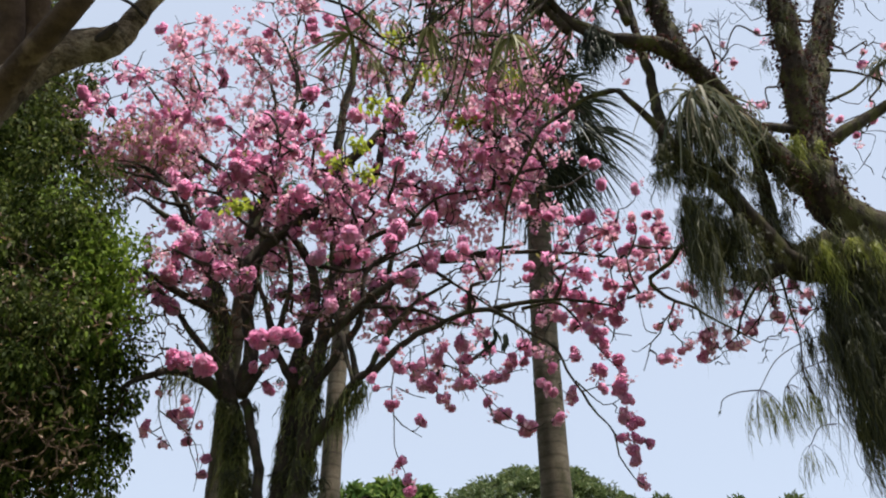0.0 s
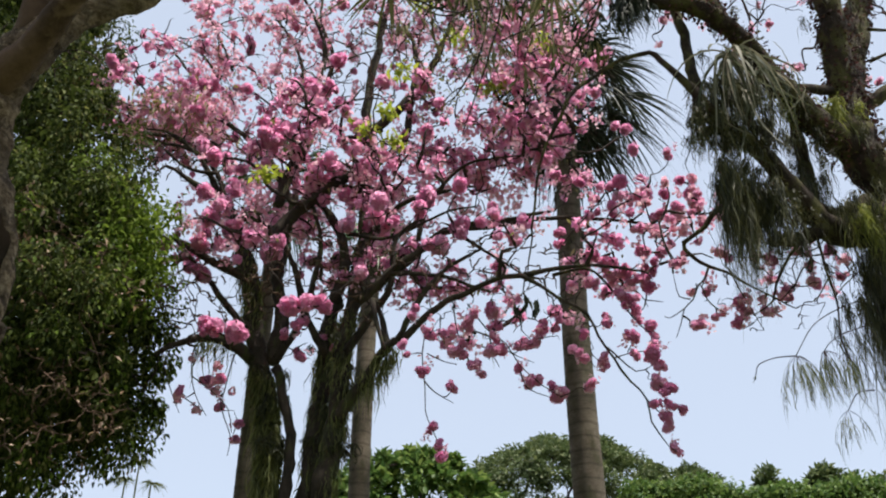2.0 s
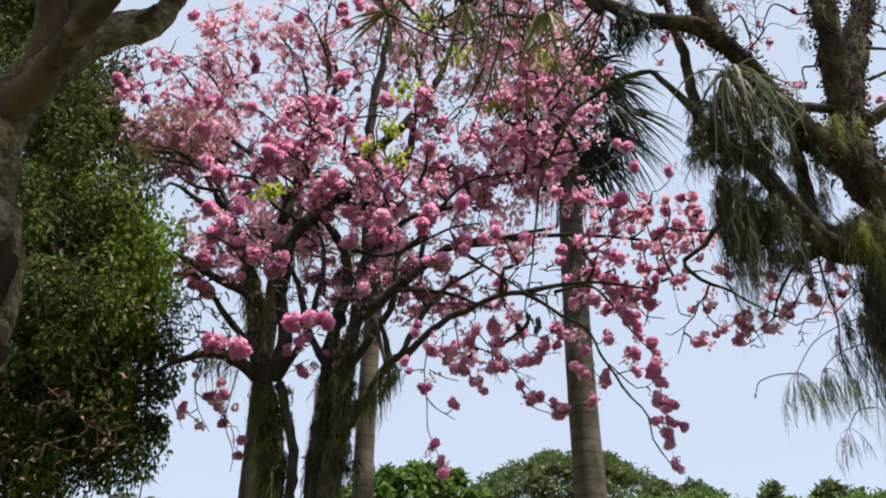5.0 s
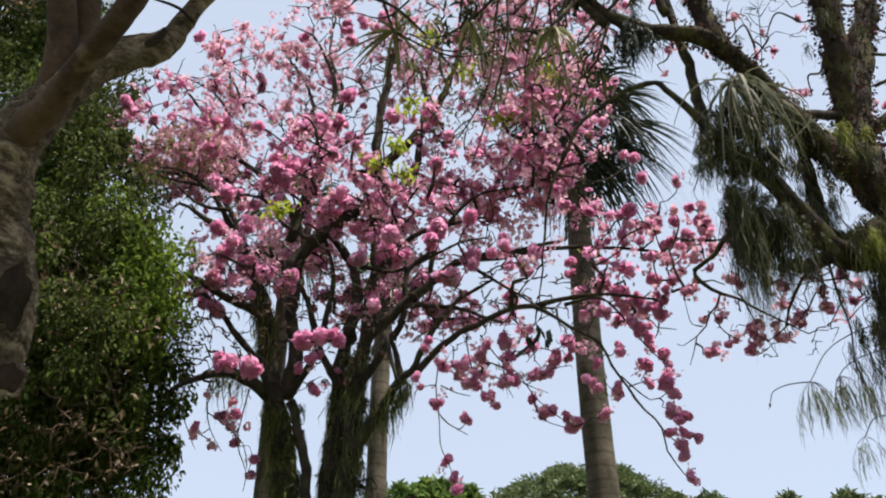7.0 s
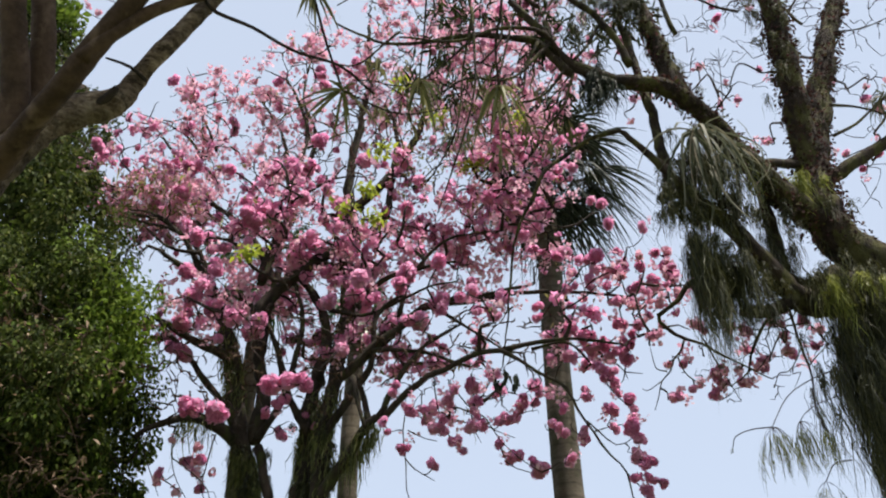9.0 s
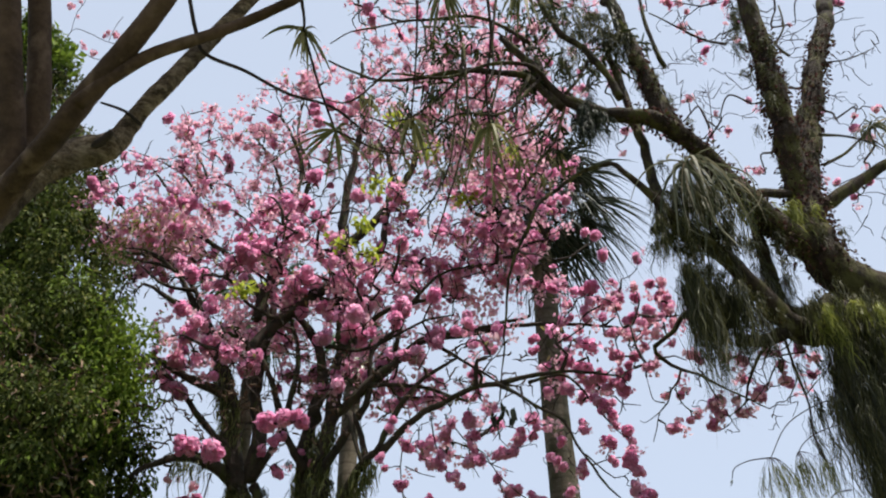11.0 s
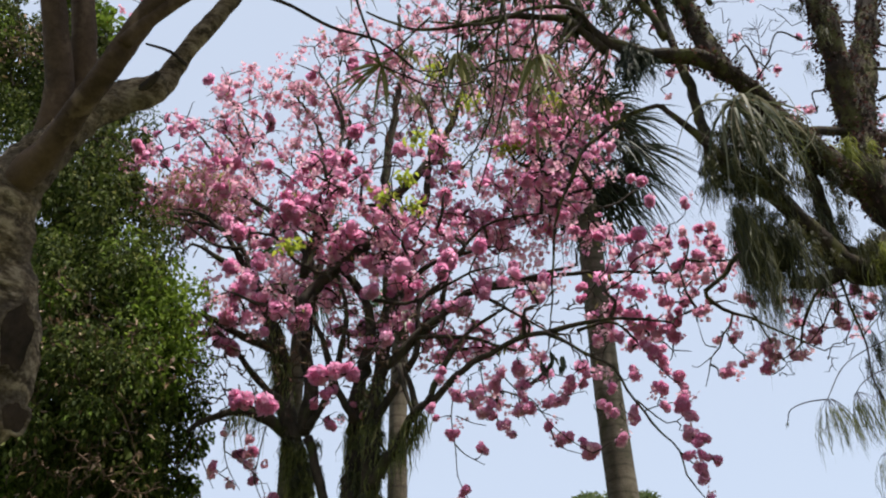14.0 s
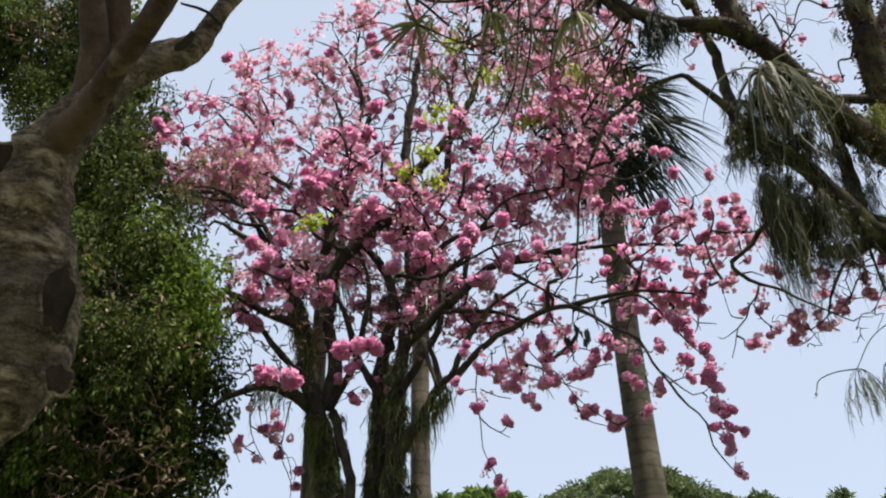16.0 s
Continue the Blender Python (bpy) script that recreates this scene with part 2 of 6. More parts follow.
def ribbons(geo, lines, widths, hints):
    """Flat tapering strands or blades along lines of shape (k, n, 3)."""
    lines = np.asarray(lines, float)
    k, n = lines.shape[:2]
    side = np.cross(np.gradient(lines, axis=1), np.asarray(hints, float)[:, None])
    side /= np.linalg.norm(side, axis=2, keepdims=True) + 1e-9
    s = np.linspace(0, 1, n)
    w = 0.5 * np.asarray(widths)[:, None, None] * np.clip(np.minimum(s * 5 + 0.25, (1 - s) * 2.2 + 0.06), 0, 1)[None, :, None]
    geo.add_many(np.concatenate([lines - side * w, lines + side * w], 1), [(i, i + 1, n + i + 1, n + i) for i in range(n - 1)])


def ribbon(geo, line, width, normal_hint):
    ribbons(geo, np.asarray(line, float)[None], [width], [normal_hint])


def leaf_shape(length, width, fold=0.25, droop=0.15):
    """Vertices of one leaf along +y, 6 triangles."""
    v = np.array([[0, 0, 0], [-width / 2, length * 0.4, width * fold], [0, length * 0.45, -droop * length * 0.2], [width / 2, length * 0.4, width * fold],
                  [-width * 0.3, length * 0.75, width * fold * 0.5 - droop * length * 0.5], [width * 0.3, length * 0.75, width * fold * 0.5 - droop * length * 0.5],
                  [0, length, -droop * length]])
    return v, [(0, 2, 1), (0, 3, 2), (1, 2, 4), (2, 3, 5), (2, 5, 6, 4)]


def frames_for(ways, ups):
    """Turns whose y axis runs along each way."""
    y = ways / (np.linalg.norm(ways, axis=1, keepdims=True) + 1e-9)
    x = np.cross(y, ups)
    x /= np.linalg.norm(x, axis=1, keepdims=True) + 1e-9
    return np.stack([x, y, np.cross(x, y)], -1)


def leaves(geo, places, ways, length, width, spread=0.25, fold=0.25, droop=0.2):
    """One leaf at each place."""
    v, f = leaf_shape(length, width, fold, droop)
    k = len(places)
    ups = rng.normal(0, 0.5, (k, 3)) + (0, 0, 1)
    turns = frames_for(np.asarray(ways, float), ups)
    size = (1 + rng.uniform(-spread, spread, k))[:, None, None]
    verts = np.einsum("kij,vj->kvi", turns, v) * size + np.asarray(places)[:, None]
    geo.add_many(verts, f)


def unit(k):
    d = rng.normal(0, 1, (k, 3))
    return d / np.linalg.norm(d, axis=1, keepdims=True)


def strands(geo, places, length, width, sway=0.15, sections=8, kink=0.012, lean=None):
    """Thin strands that hang from places, each with its own length, sway and kinks."""
    p = np.asarray(places, float)
    k = len(p)
    ln = (length * (0.25 + 0.9 * rng.random(k) ** 1.5))[:, None, None]
    s = np.linspace(0, 1, sections + 1)[None, :, None]
    flat = np.array((1, 1, 0))
    side = (rng.normal(0, sway, (k, 3)) * flat + (0 if lean is None else lean))[:, None]
    curl = (rng.normal(0, sway * 0.5, (k, 3)) * flat)[:, None]
    wave = (rng.normal(0, 0.035, (k, 3)) * flat)[:, None] * np.sin(s * rng.uniform(5, 11, (k, 1, 1)) + rng.uniform(0, 6, (k, 1, 1)))
    lines = p[:, None] + (side * s * (1 - 0.4 * s) + curl * np.sin(s * 4) * 0.4 + wave + np.array((0, 0, -1)) * s**1.15) * ln
    kinks = np.cumsum(rng.normal(0, kink, lines.shape), axis=1) * (1, 1, 0.3)
    ribbons(geo, lines + kinks - kinks[:, :1], width * rng.uniform(0.7, 1.3, k), rng.normal(0, 1, (k, 3)))


class Tree:
    """A skeleton of drawn limbs from which twigs grow to tips."""

    def __init__(self):
        self.pos, self.way, self.used = np.empty((400, 3)), np.empty((400, 3)), 0

    def note(self, line):
        """Keeps the points of a branch, from which others may spring."""
        way = np.gradient(line, axis=0)
        way /= np.linalg.norm(way, axis=1, keepdims=True) + 1e-9
        while self.used + len(line) > len(self.pos):
            self.pos, self.way = np.concatenate([self.pos] * 2), np.concatenate([self.way] * 2)
        span = slice(self.used, self.used + len(line))
        self.pos[span], self.way[span] = line, way
        self.used += len(line)

    def limb(self, points, r0, r1, step=0.1, wobble=0.05, sprouts=True):
        line = spline(points, step)
        wob = np.array([noise.noise_vector(Vector(p * 1.9)) + 0.45 * noise.noise_vector(Vector(p * 5.3)) for p in line]) * min(wobble, r0 * 0.6)
        wob[0] = wob[-1] = 0
        line = line + wob
        s = np.linspace(0, 1, len(line))
        if not isinstance(r1, (list, tuple)):
            radii = r0 + (r1 - r0) * s**0.85
        else:
            given = np.asarray(points, float)
            along = lambda q: np.r_[0, np.cumsum(np.linalg.norm(np.diff(q, axis=0), axis=1))]
            radii = np.interp(along(line) / along(line)[-1], along(given) / along(given)[-1], [r0, *r1])
        if sprouts:
            self.note(line)
        return line, radii

    def grow(self, tips, geo, twig=0.009, gnarl=0.22, rise=0.25, step=0.14, sides=4, most=1.0, soft=False):
        """Joins each tip to the nearest wood by a crooked, thinning twig; later tips may spring from earlier twigs."""
        tips = np.asarray(tips, float)
        first = self.pos[: self.used]
        near = np.array([np.min(((first - t) ** 2).sum(1)) for t in tips])
        for t in tips[np.argsort(near)]:
            off = t - self.pos[: self.used]
            dist = np.sqrt((off**2).sum(1))
            along = (off * self.way[: self.used]).sum(1) / (dist + 1e-6)
            i = int(np.argmin(dist * (1.25 - 0.3 * along)))
            a, d = self.pos[i].copy(), dist[i]
            if d < 0.03:
                continue
            n = max(3, int(d / step))
            s = np.linspace(0, 1, n + 1)[:, None]
            bend = (self.way[i] * 0.35 + np.array((0, 0, rise)) + unit(1)[0] * 0.25) * d
            line = a + off[i] * s + bend * (s * (1 - s)) * 0.9
            jit = rng.normal(0, gnarl * min(d / n, 0.25), line.shape)
            jit[0] = jit[-1] = 0
            line = line + jit
            if soft:
                line = spline(line, step * 0.45)
                s = np.linspace(0, 1, len(line))[:, None]
            sweep(geo, line, twig * (1 + 1.5 * min(d, most * 2)) * (1 - 0.62 * s[:, 0]), sides, cap=False)
            self.note(line)


def in_ellipsoid(centre, radii, k, shell=0.0):
    d = unit(k) * (shell + (1 - shell) * rng.random((k, 1)) ** (1 / 3))
    return np.asarray(centre) + d * np.asarray(radii)


def clustered(centre, radii, k):
    """Points gathered in flat clouds, as flowers sit on the ends of twigs."""
    seats = in_ellipsoid(centre, radii, max(3, k // 6), 0.2)
    return seats[rng.integers(0, len(seats), k)] + rng.normal(0, 1, (k, 3)) * (0.17, 0.17, 0.075)


# ---- flowers ----
def flower_head(size, blooms, loose):
    """A round head of ruffled trumpet flowers, each one an island of ten triangles."""
    geo = Geo()
    for k in range(blooms):
        h = 1 - 2 * (k + 0.5) / blooms
        turn = k * 2.39996 + rng.uniform(-0.3, 0.3)
        way = np.array([math.sqrt(1 - h * h) * math.cos(turn), math.sqrt(1 - h * h) * math.sin(turn), h]) + rng.normal(0, 0.22, 3)
        way /= np.linalg.norm(way)
        a = np.cross(way, (0.3, 0.5, 0.81))
        a /= np.linalg.norm(a)
        b = np.cross(way, a)
        reach = size * rng.uniform(1 - loose, 1.08)
        wide = size * rng.uniform(0.42, 0.58)
        ring = []
        for j in range(10):
            w = 2 * np.pi * j / 10 + rng.uniform(-0.12, 0.12)
            r = wide * (rng.uniform(0.9, 1.15) if j % 2 == 0 else rng.uniform(0.6, 0.8))
            ring.append(way * (reach + wide * rng.uniform(-0.35, 0.25)) + r * (math.cos(w) * a + math.sin(w) * b))
        if k % 4 == 0:
            inner = [way * size * 0.35 + size * 0.62 * (math.cos(w) * a + math.sin(w) * b) for w in (0.2, 1.4, 2.6, 3.9, 5.2)]
            geo.add([way * size * 0.62, *inner], [(0, 1 + j, 1 + (j + 1) % 5) for j in range(5)])
        geo.add([way * (reach - wide * rng.uniform(0.55, 0.9)), *ring], [(0, 1 + j, 1 + (j + 1) % 10) for j in range(10)])
    return geo


HEADS = [flower_head(0.115, 32, 0.2).mesh("flower_head", M_petal) for _ in range(5)]


def lobed_head(lobes):
    """Several heads grown into one uneven cushion of flowers."""
    geo = Geo()
    for at in unit(lobes) * rng.uniform(0.04, 0.085, (lobes, 1)) * (1.2, 1.2, 0.7):
        size = rng.uniform(0.065, 0.1)
        g = flower_head(size, int(26 * size / 0.1), 0.25)
        geo.add(np.concatenate(g.v) + at, g.f)
    return geo


HEADS += [lobed_head(3 + k % 3).mesh("flower_head", M_petal) for k in range(9)]
SPRAYS = [flower_head(0.10, 12, 0.75) for _ in range(7)] + [flower_head(0.08, 7, 0.6) for _ in range(5)]


def loose_spray(blooms, spread, size):
    """Single small flowers scattered round a twig's end."""
    geo = Geo()
    for at, way in zip(rng.normal(0, spread, (blooms, 3)), unit(blooms) + (0, 0, 0.3)):
        way = way / np.linalg.norm(way)
        a = np.cross(way, (0.3, 0.5, 0.81))
        a /= np.linalg.norm(a)
        b = np.cross(way, a)
        wide = size * rng.uniform(0.7, 1.2)
        ring = [at + way * wide * rng.uniform(0.2, 0.6) + wide * (1.0 if j % 2 == 0 else 0.62) * (math.cos(0.628 * j) * a + math.sin(0.628 * j) * b) for j in range(10)]
        geo.add([at, *ring], [(0, 1 + j, 1 + (j + 1) % 10) for j in range(10)])
    return geo


FINE = [loose_spray(12, 0.045, 0.033) for _ in range(10)]


def bloom(parent, places, sizes, kinds):
    """Flower heads as parts that share their meshes."""
    for p, s, k in zip(places, sizes, kinds):
        ob = new("flower_head", HEADS[k])
        ob.parent = parent
        ob.matrix_basis = Matrix.LocRotScale(Vector(p), Euler(rng.uniform(0, 6.28, 3)), Vector((s, s, s * rng.uniform(0.8, 1.0))))


def bloom_mass(geo, places, low=0.7, high=1.15, kinds=None):
    """Small and far flower sprays joined into one mesh."""
    for p in places:
        s = (kinds or SPRAYS)[rng.integers(len(kinds or SPRAYS))]
        turn = np.array(Euler(rng.uniform(0, 6.28, 3)).to_matrix())
        geo.add(np.concatenate(s.v) @ turn.T * rng.uniform(low, high) + p, s.f)


# ---- ground ----
def make_ground():
    geo = Geo()
    xs = np.concatenate([np.linspace(-1500, -60, 8), np.linspace(-50, 50, 41), np.linspace(60, 1500, 8)])
    ys = np.concatenate([np.linspace(-1500, -40, 8), np.linspace(-30, 60, 37), np.linspace(70, 1500, 8)])
    verts = [(x, y, 0.05 * noise.noise(Vector((x * 0.2, y * 0.2, 0)))) for y in ys for x in xs]
    w = len(xs)
    geo.add(verts, [(j * w + i, j * w + i + 1, (j + 1) * w + i + 1, (j + 1) * w + i) for j in range(len(ys) - 1) for i in range(w - 1)])
    tagged(part("ground", geo, ground_material()), "uneven lawn of short green and dry grass", "ground", kind="structure")


make_ground()


# ---- the pink trumpet tree ----
def limb_part(tree, parent, name, points, r0, r1, material, sides=10, knobs=0.18, label="", step=0.1, wobble=0.05):
    line, radii = tree.limb(points, r0, r1, step, wobble)
    geo = Geo()
    sweep(geo, line, radii, sides, knobs)
    return part(name, geo, material, parent, label)


def make_pink_tree():
    base = thing("trumpet_tree", "tall pink trumpet tree in full bloom with dark mossy stems", "tree")
    tree = Tree()
    L = lambda name, pts, r0, r1, label="": limb_part(tree, base, name, pts, r0, r1, M_bark_dark, 12, 0.34, label)
    # stems from the ground
    L("trunk", [(-1.95, 9.0, -0.1), (-2.15, 9.0, 2.2)] + [(-2.21, 9.00, 4.18), (-2.27, 9.00, 4.68), (-2.38, 9.00, 5.10), (-2.46, 9.00, 5.41)], 0.13, (0.12, 0.108, 0.102, 0.1, 0.06), "dark stem hung with moss")
    L("trunk", [(-1.85, 8.9, -0.1), (-1.95, 8.9, 2.0)] + [(-1.96, 8.90, 4.15), (-2.04, 8.90, 4.64), (-2.23, 8.95, 5.18)], 0.075, 0.055)
    L("trunk", [(-1.75, 9.05, -0.1), (-1.8, 9.05, 2.2)] + [(-1.74, 9.05, 4.20), (-1.72, 9.05, 4.76), (-1.71, 9.10, 5.38), (-1.63, 9.10, 6.03)], 0.12, 0.09)
    L("trunk", [(-1.62, 8.85, -0.1), (-1.65, 8.85, 2.2)] + [(-1.52, 8.85, 4.14), (-1.45, 8.85, 4.63), (-1.47, 8.85, 5.28), (-1.38, 8.90, 6.00), (-1.34, 9.00, 6.74)], 0.12, 0.085)
    # great limbs
    L("limb", [(-2.41, 9.00, 5.12), (-2.57, 8.90, 5.30), (-2.81, 8.70, 5.38), (-3.10, 8.60, 5.37), (-3.33, 8.50, 5.27), (-3.41, 8.40, 5.09)], 0.085, 0.025)
    L("limb", [(-2.42, 9.00, 5.13), (-2.55, 9.00, 5.69), (-2.68, 9.00, 6.28), (-2.80, 9.00, 6.74), (-3.07, 8.90, 7.34), (-3.40, 8.70, 7.54), (-3.83, 8.60, 7.73)], 0.11, (0.11, 0.1, 0.085, 0.055, 0.035, 0.02))
    L("limb", [(-2.29, 9.00, 5.24), (-2.23, 9.00, 5.69), (-2.34, 9.10, 6.18), (-2.43, 9.20, 6.86), (-2.32, 9.30, 7.59), (-2.37, 9.40, 8.39), (-2.33, 9.60, 9.45)], 0.085, (0.085, 0.075, 0.065, 0.05, 0.035, 0.028))
    L("limb", [(-2.65, 9.00, 6.28), (-2.97, 8.80, 6.40), (-3.31, 8.70, 6.57), (-3.53, 8.60, 6.67)], 0.07, 0.03)
    L("limb", [(-3.11, 8.90, 7.34), (-3.56, 8.90, 8.12), (-3.86, 8.80, 8.32), (-4.27, 8.70, 8.34)], 0.05, 0.02)
    L("limb", [(-2.32, 9.30, 7.59), (-2.86, 9.50, 8.56), (-3.54, 9.60, 9.24), (-4.16, 9.80, 10.16), (-4.65, 9.90, 10.83)], 0.05, 0.018)
    L("limb", [(-2.33, 9.60, 9.45), (-2.70, 9.90, 10.83), (-3.21, 10.10, 11.77)], 0.04, 0.015)
    L("limb", [(-2.32, 9.60, 9.35), (-2.15, 9.90, 10.60), (-2.47, 10.10, 11.90), (-2.45, 10.40, 13.32)], 0.045, 0.015)
    L("limb", [(-1.63, 9.10, 6.03), (-1.61, 9.20, 6.70), (-1.74, 9.30, 7.25), (-2.14, 9.40, 7.84), (-2.55, 9.40, 8.11)], 0.085, 0.03)
    L("limb", [(-1.34, 9.00, 6.74), (-1.35, 9.10, 7.47), (-1.35, 9.20, 8.25), (-1.48, 9.40, 9.29), (-1.41, 9.60, 10.55), (-1.34, 9.90, 11.95), (-1.45, 10.20, 13.68)], 0.09, 0.03)
    L("limb", [(-1.34, 9.10, 7.64), (-1.77, 9.00, 7.66), (-2.13, 8.80, 7.27), (-2.37, 8.60, 7.31)], 0.06, 0.02)
    L("limb", [(-1.35, 9.20, 8.20), (-1.66, 9.10, 7.90), (-2.06, 9.00, 7.66)], 0.06, 0.025)
    L("limb", [(-1.43, 9.30, 8.71), (-0.84, 9.40, 9.49), (-0.46, 9.60, 10.55), (-0.22, 9.90, 11.95), (-0.14, 10.20, 13.68)], 0.07, 0.02)
    L("limb", [(-1.35, 8.90, 6.00), (-1.07, 8.70, 6.12), (-0.75, 8.60, 6.36), (-0.42, 8.50, 6.61), (0.04, 8.40, 6.74), (0.50, 8.30, 6.76), (0.96, 8.30, 6.87)], 0.06, 0.018)
    L("limb", [(-1.47, 8.85, 4.50), (-1.24, 8.70, 4.79), (-0.99, 8.50, 5.13), (-0.74, 8.30, 5.27), (-0.38, 8.10, 5.51), (0.04, 7.90, 5.65), (0.51, 7.80, 5.73)] + [(0.76, 7.75, 5.55), (0.95, 7.72, 5.40), (1.11, 7.69, 5.22), (1.20, 7.67, 4.99), (1.35, 7.64, 4.75), (1.47, 7.61, 4.50), (1.60, 7.58, 4.32), (1.62, 7.56, 4.08), (1.75, 7.53, 3.88), (1.79, 7.50, 3.81)], 0.08, (0.062, 0.05, 0.042, 0.036, 0.03, 0.026, 0.018, 0.016, 0.0145, 0.013, 0.0115, 0.010, 0.0085, 0.007, 0.005, 0.004), "long arching lower limb with drooping end")
    L("limb", [(-0.91, 8.50, 5.20), (-1.00, 8.60, 5.57), (-1.11, 8.60, 5.85)], 0.045, 0.02)
    L("limb", [(-0.80, 8.30, 5.24), (-0.58, 8.30, 5.70), (-0.27, 8.20, 6.07), (0.10, 8.20, 6.29)], 0.04, 0.015)
    L("limb", [(0.51, 7.80, 5.73), (0.86, 7.80, 5.82), (1.28, 7.80, 5.85), (1.75, 7.80, 5.78)], 0.03, 0.012)
    L("limb", [(-1.28, 9.00, 6.90), (-0.88, 8.90, 7.34), (-0.45, 8.70, 7.37), (0.04, 8.60, 7.39)], 0.05, 0.015)
    L("limb", [(-2.43, 9.00, 5.27), (-2.68, 8.90, 5.71), (-2.98, 8.80, 6.02), (-3.27, 8.70, 6.38), (-3.51, 8.60, 6.67)], 0.06, 0.02)
    L("limb", [(-2.25, 8.95, 5.25), (-2.03, 8.90, 5.64), (-1.89, 8.90, 6.19), (-1.88, 9.00, 6.90), (-2.03, 9.00, 7.40)], 0.05, 0.022)
    L("limb", [(-1.68, 9.00, 5.34), (-1.96, 8.90, 5.86), (-2.10, 8.80, 6.40), (-2.47, 8.80, 6.94), (-2.73, 8.80, 7.11)], 0.055, 0.02)
    L("limb", [(-1.46, 8.80, 5.25), (-1.17, 8.70, 5.69), (-0.93, 8.60, 6.07), (-0.89, 8.60, 6.67), (-0.56, 8.50, 6.92)], 0.055, 0.02)
    # boughs seen between the flowers
    for pts, r0, r1 in (
        ([(-2.79, 8.90, 6.82), (-3.12, 8.86, 7.50), (-3.37, 8.82, 7.94), (-3.66, 8.78, 8.13), (-3.95, 8.74, 8.19), (-4.25, 8.70, 8.28)], 0.05, 0.016),
        ([(-3.38, 8.80, 7.96), (-3.57, 8.78, 8.07), (-3.74, 8.75, 8.25), (-4.00, 8.72, 8.38), (-4.23, 8.70, 8.39)], 0.03, 0.012),
        ([(-3.23, 8.80, 7.75), (-3.60, 8.77, 7.82), (-3.80, 8.73, 7.93), (-4.04, 8.70, 8.18)], 0.03, 0.01),
        ([(-2.48, 9.10, 7.46), (-2.38, 9.15, 7.99), (-2.25, 9.20, 8.45), (-2.22, 9.25, 8.84), (-2.23, 9.30, 9.38), (-2.17, 9.35, 9.95), (-2.20, 9.40, 10.53), (-2.35, 9.45, 10.98), (-2.62, 9.50, 11.59)], 0.07, 0.018),
        ([(-2.21, 9.20, 8.84), (-1.97, 9.25, 9.09), (-1.74, 9.30, 9.31), (-1.43, 9.35, 9.41), (-1.10, 9.40, 9.39)], 0.026, 0.008),
        ([(-2.43, 8.90, 6.88), (-2.15, 8.99, 7.35), (-1.76, 9.07, 7.74), (-1.43, 9.16, 8.08), (-1.13, 9.25, 8.35), (-0.89, 9.34, 8.79), (-0.86, 9.43, 9.47), (-0.79, 9.51, 10.30), (-1.03, 9.60, 11.08)], 0.085, 0.022),
        ([(-3.65, 9.30, 9.80), (-3.93, 9.38, 10.24), (-4.24, 9.45, 10.54), (-4.58, 9.53, 10.80), (-5.03, 9.60, 11.07)], 0.022, 0.007),
        ([(-3.46, 9.30, 9.92), (-3.73, 9.37, 10.54), (-4.00, 9.43, 11.08), (-4.06, 9.50, 11.61)], 0.02, 0.007),
        ([(-2.24, 9.40, 10.00), (-1.98, 9.50, 10.21), (-1.71, 9.60, 10.48), (-1.30, 9.70, 10.71)], 0.02, 0.007),
        ([(-1.28, 8.50, 5.79), (-0.94, 8.48, 6.16), (-0.65, 8.46, 6.40), (-0.34, 8.44, 6.66), (0.06, 8.42, 6.69), (0.41, 8.40, 6.75), (0.78, 8.38, 6.79), (1.18, 8.36, 6.78), (1.56, 8.34, 6.74), (1.92, 8.32, 6.68), (2.24, 8.30, 6.60)], 0.05, 0.014),
        ([(-1.49, 8.70, 6.79), (-1.08, 8.66, 6.69), (-0.80, 8.62, 6.77), (-0.53, 8.58, 6.90), (-0.28, 8.54, 7.00), (0.06, 8.50, 7.04)], 0.03, 0.01),
        ([(-0.98, 8.50, 6.14), (-0.61, 8.40, 6.08), (-0.26, 8.30, 5.98), (-0.04, 8.20, 5.83), (0.18, 8.10, 5.70)], 0.03, 0.016),
        ([(-0.14, 8.20, 6.47), (0.16, 8.15, 6.21), (0.37, 8.10, 6.04), (0.54, 8.05, 5.88), (0.75, 8.00, 5.80)], 0.022, 0.009),
        ([(0.83, 7.90, 5.79), (1.17, 7.86, 5.85), (1.33, 7.82, 5.71), (1.48, 7.78, 5.45), (1.59, 7.74, 5.23), (1.71, 7.70, 5.05)], 0.02, 0.006),
        ([(-1.06, 8.00, 5.56), (-1.00, 7.95, 5.30), (-0.90, 7.90, 4.96)], 0.03, 0.02),
        ([(-0.67, 9.00, 6.87), (-0.57, 8.95, 7.33), (-0.29, 8.90, 7.73), (0.07, 8.85, 7.95), (0.64, 8.80, 8.00)], 0.035, 0.01),
    ):
        L("limb", pts, r0, r1)
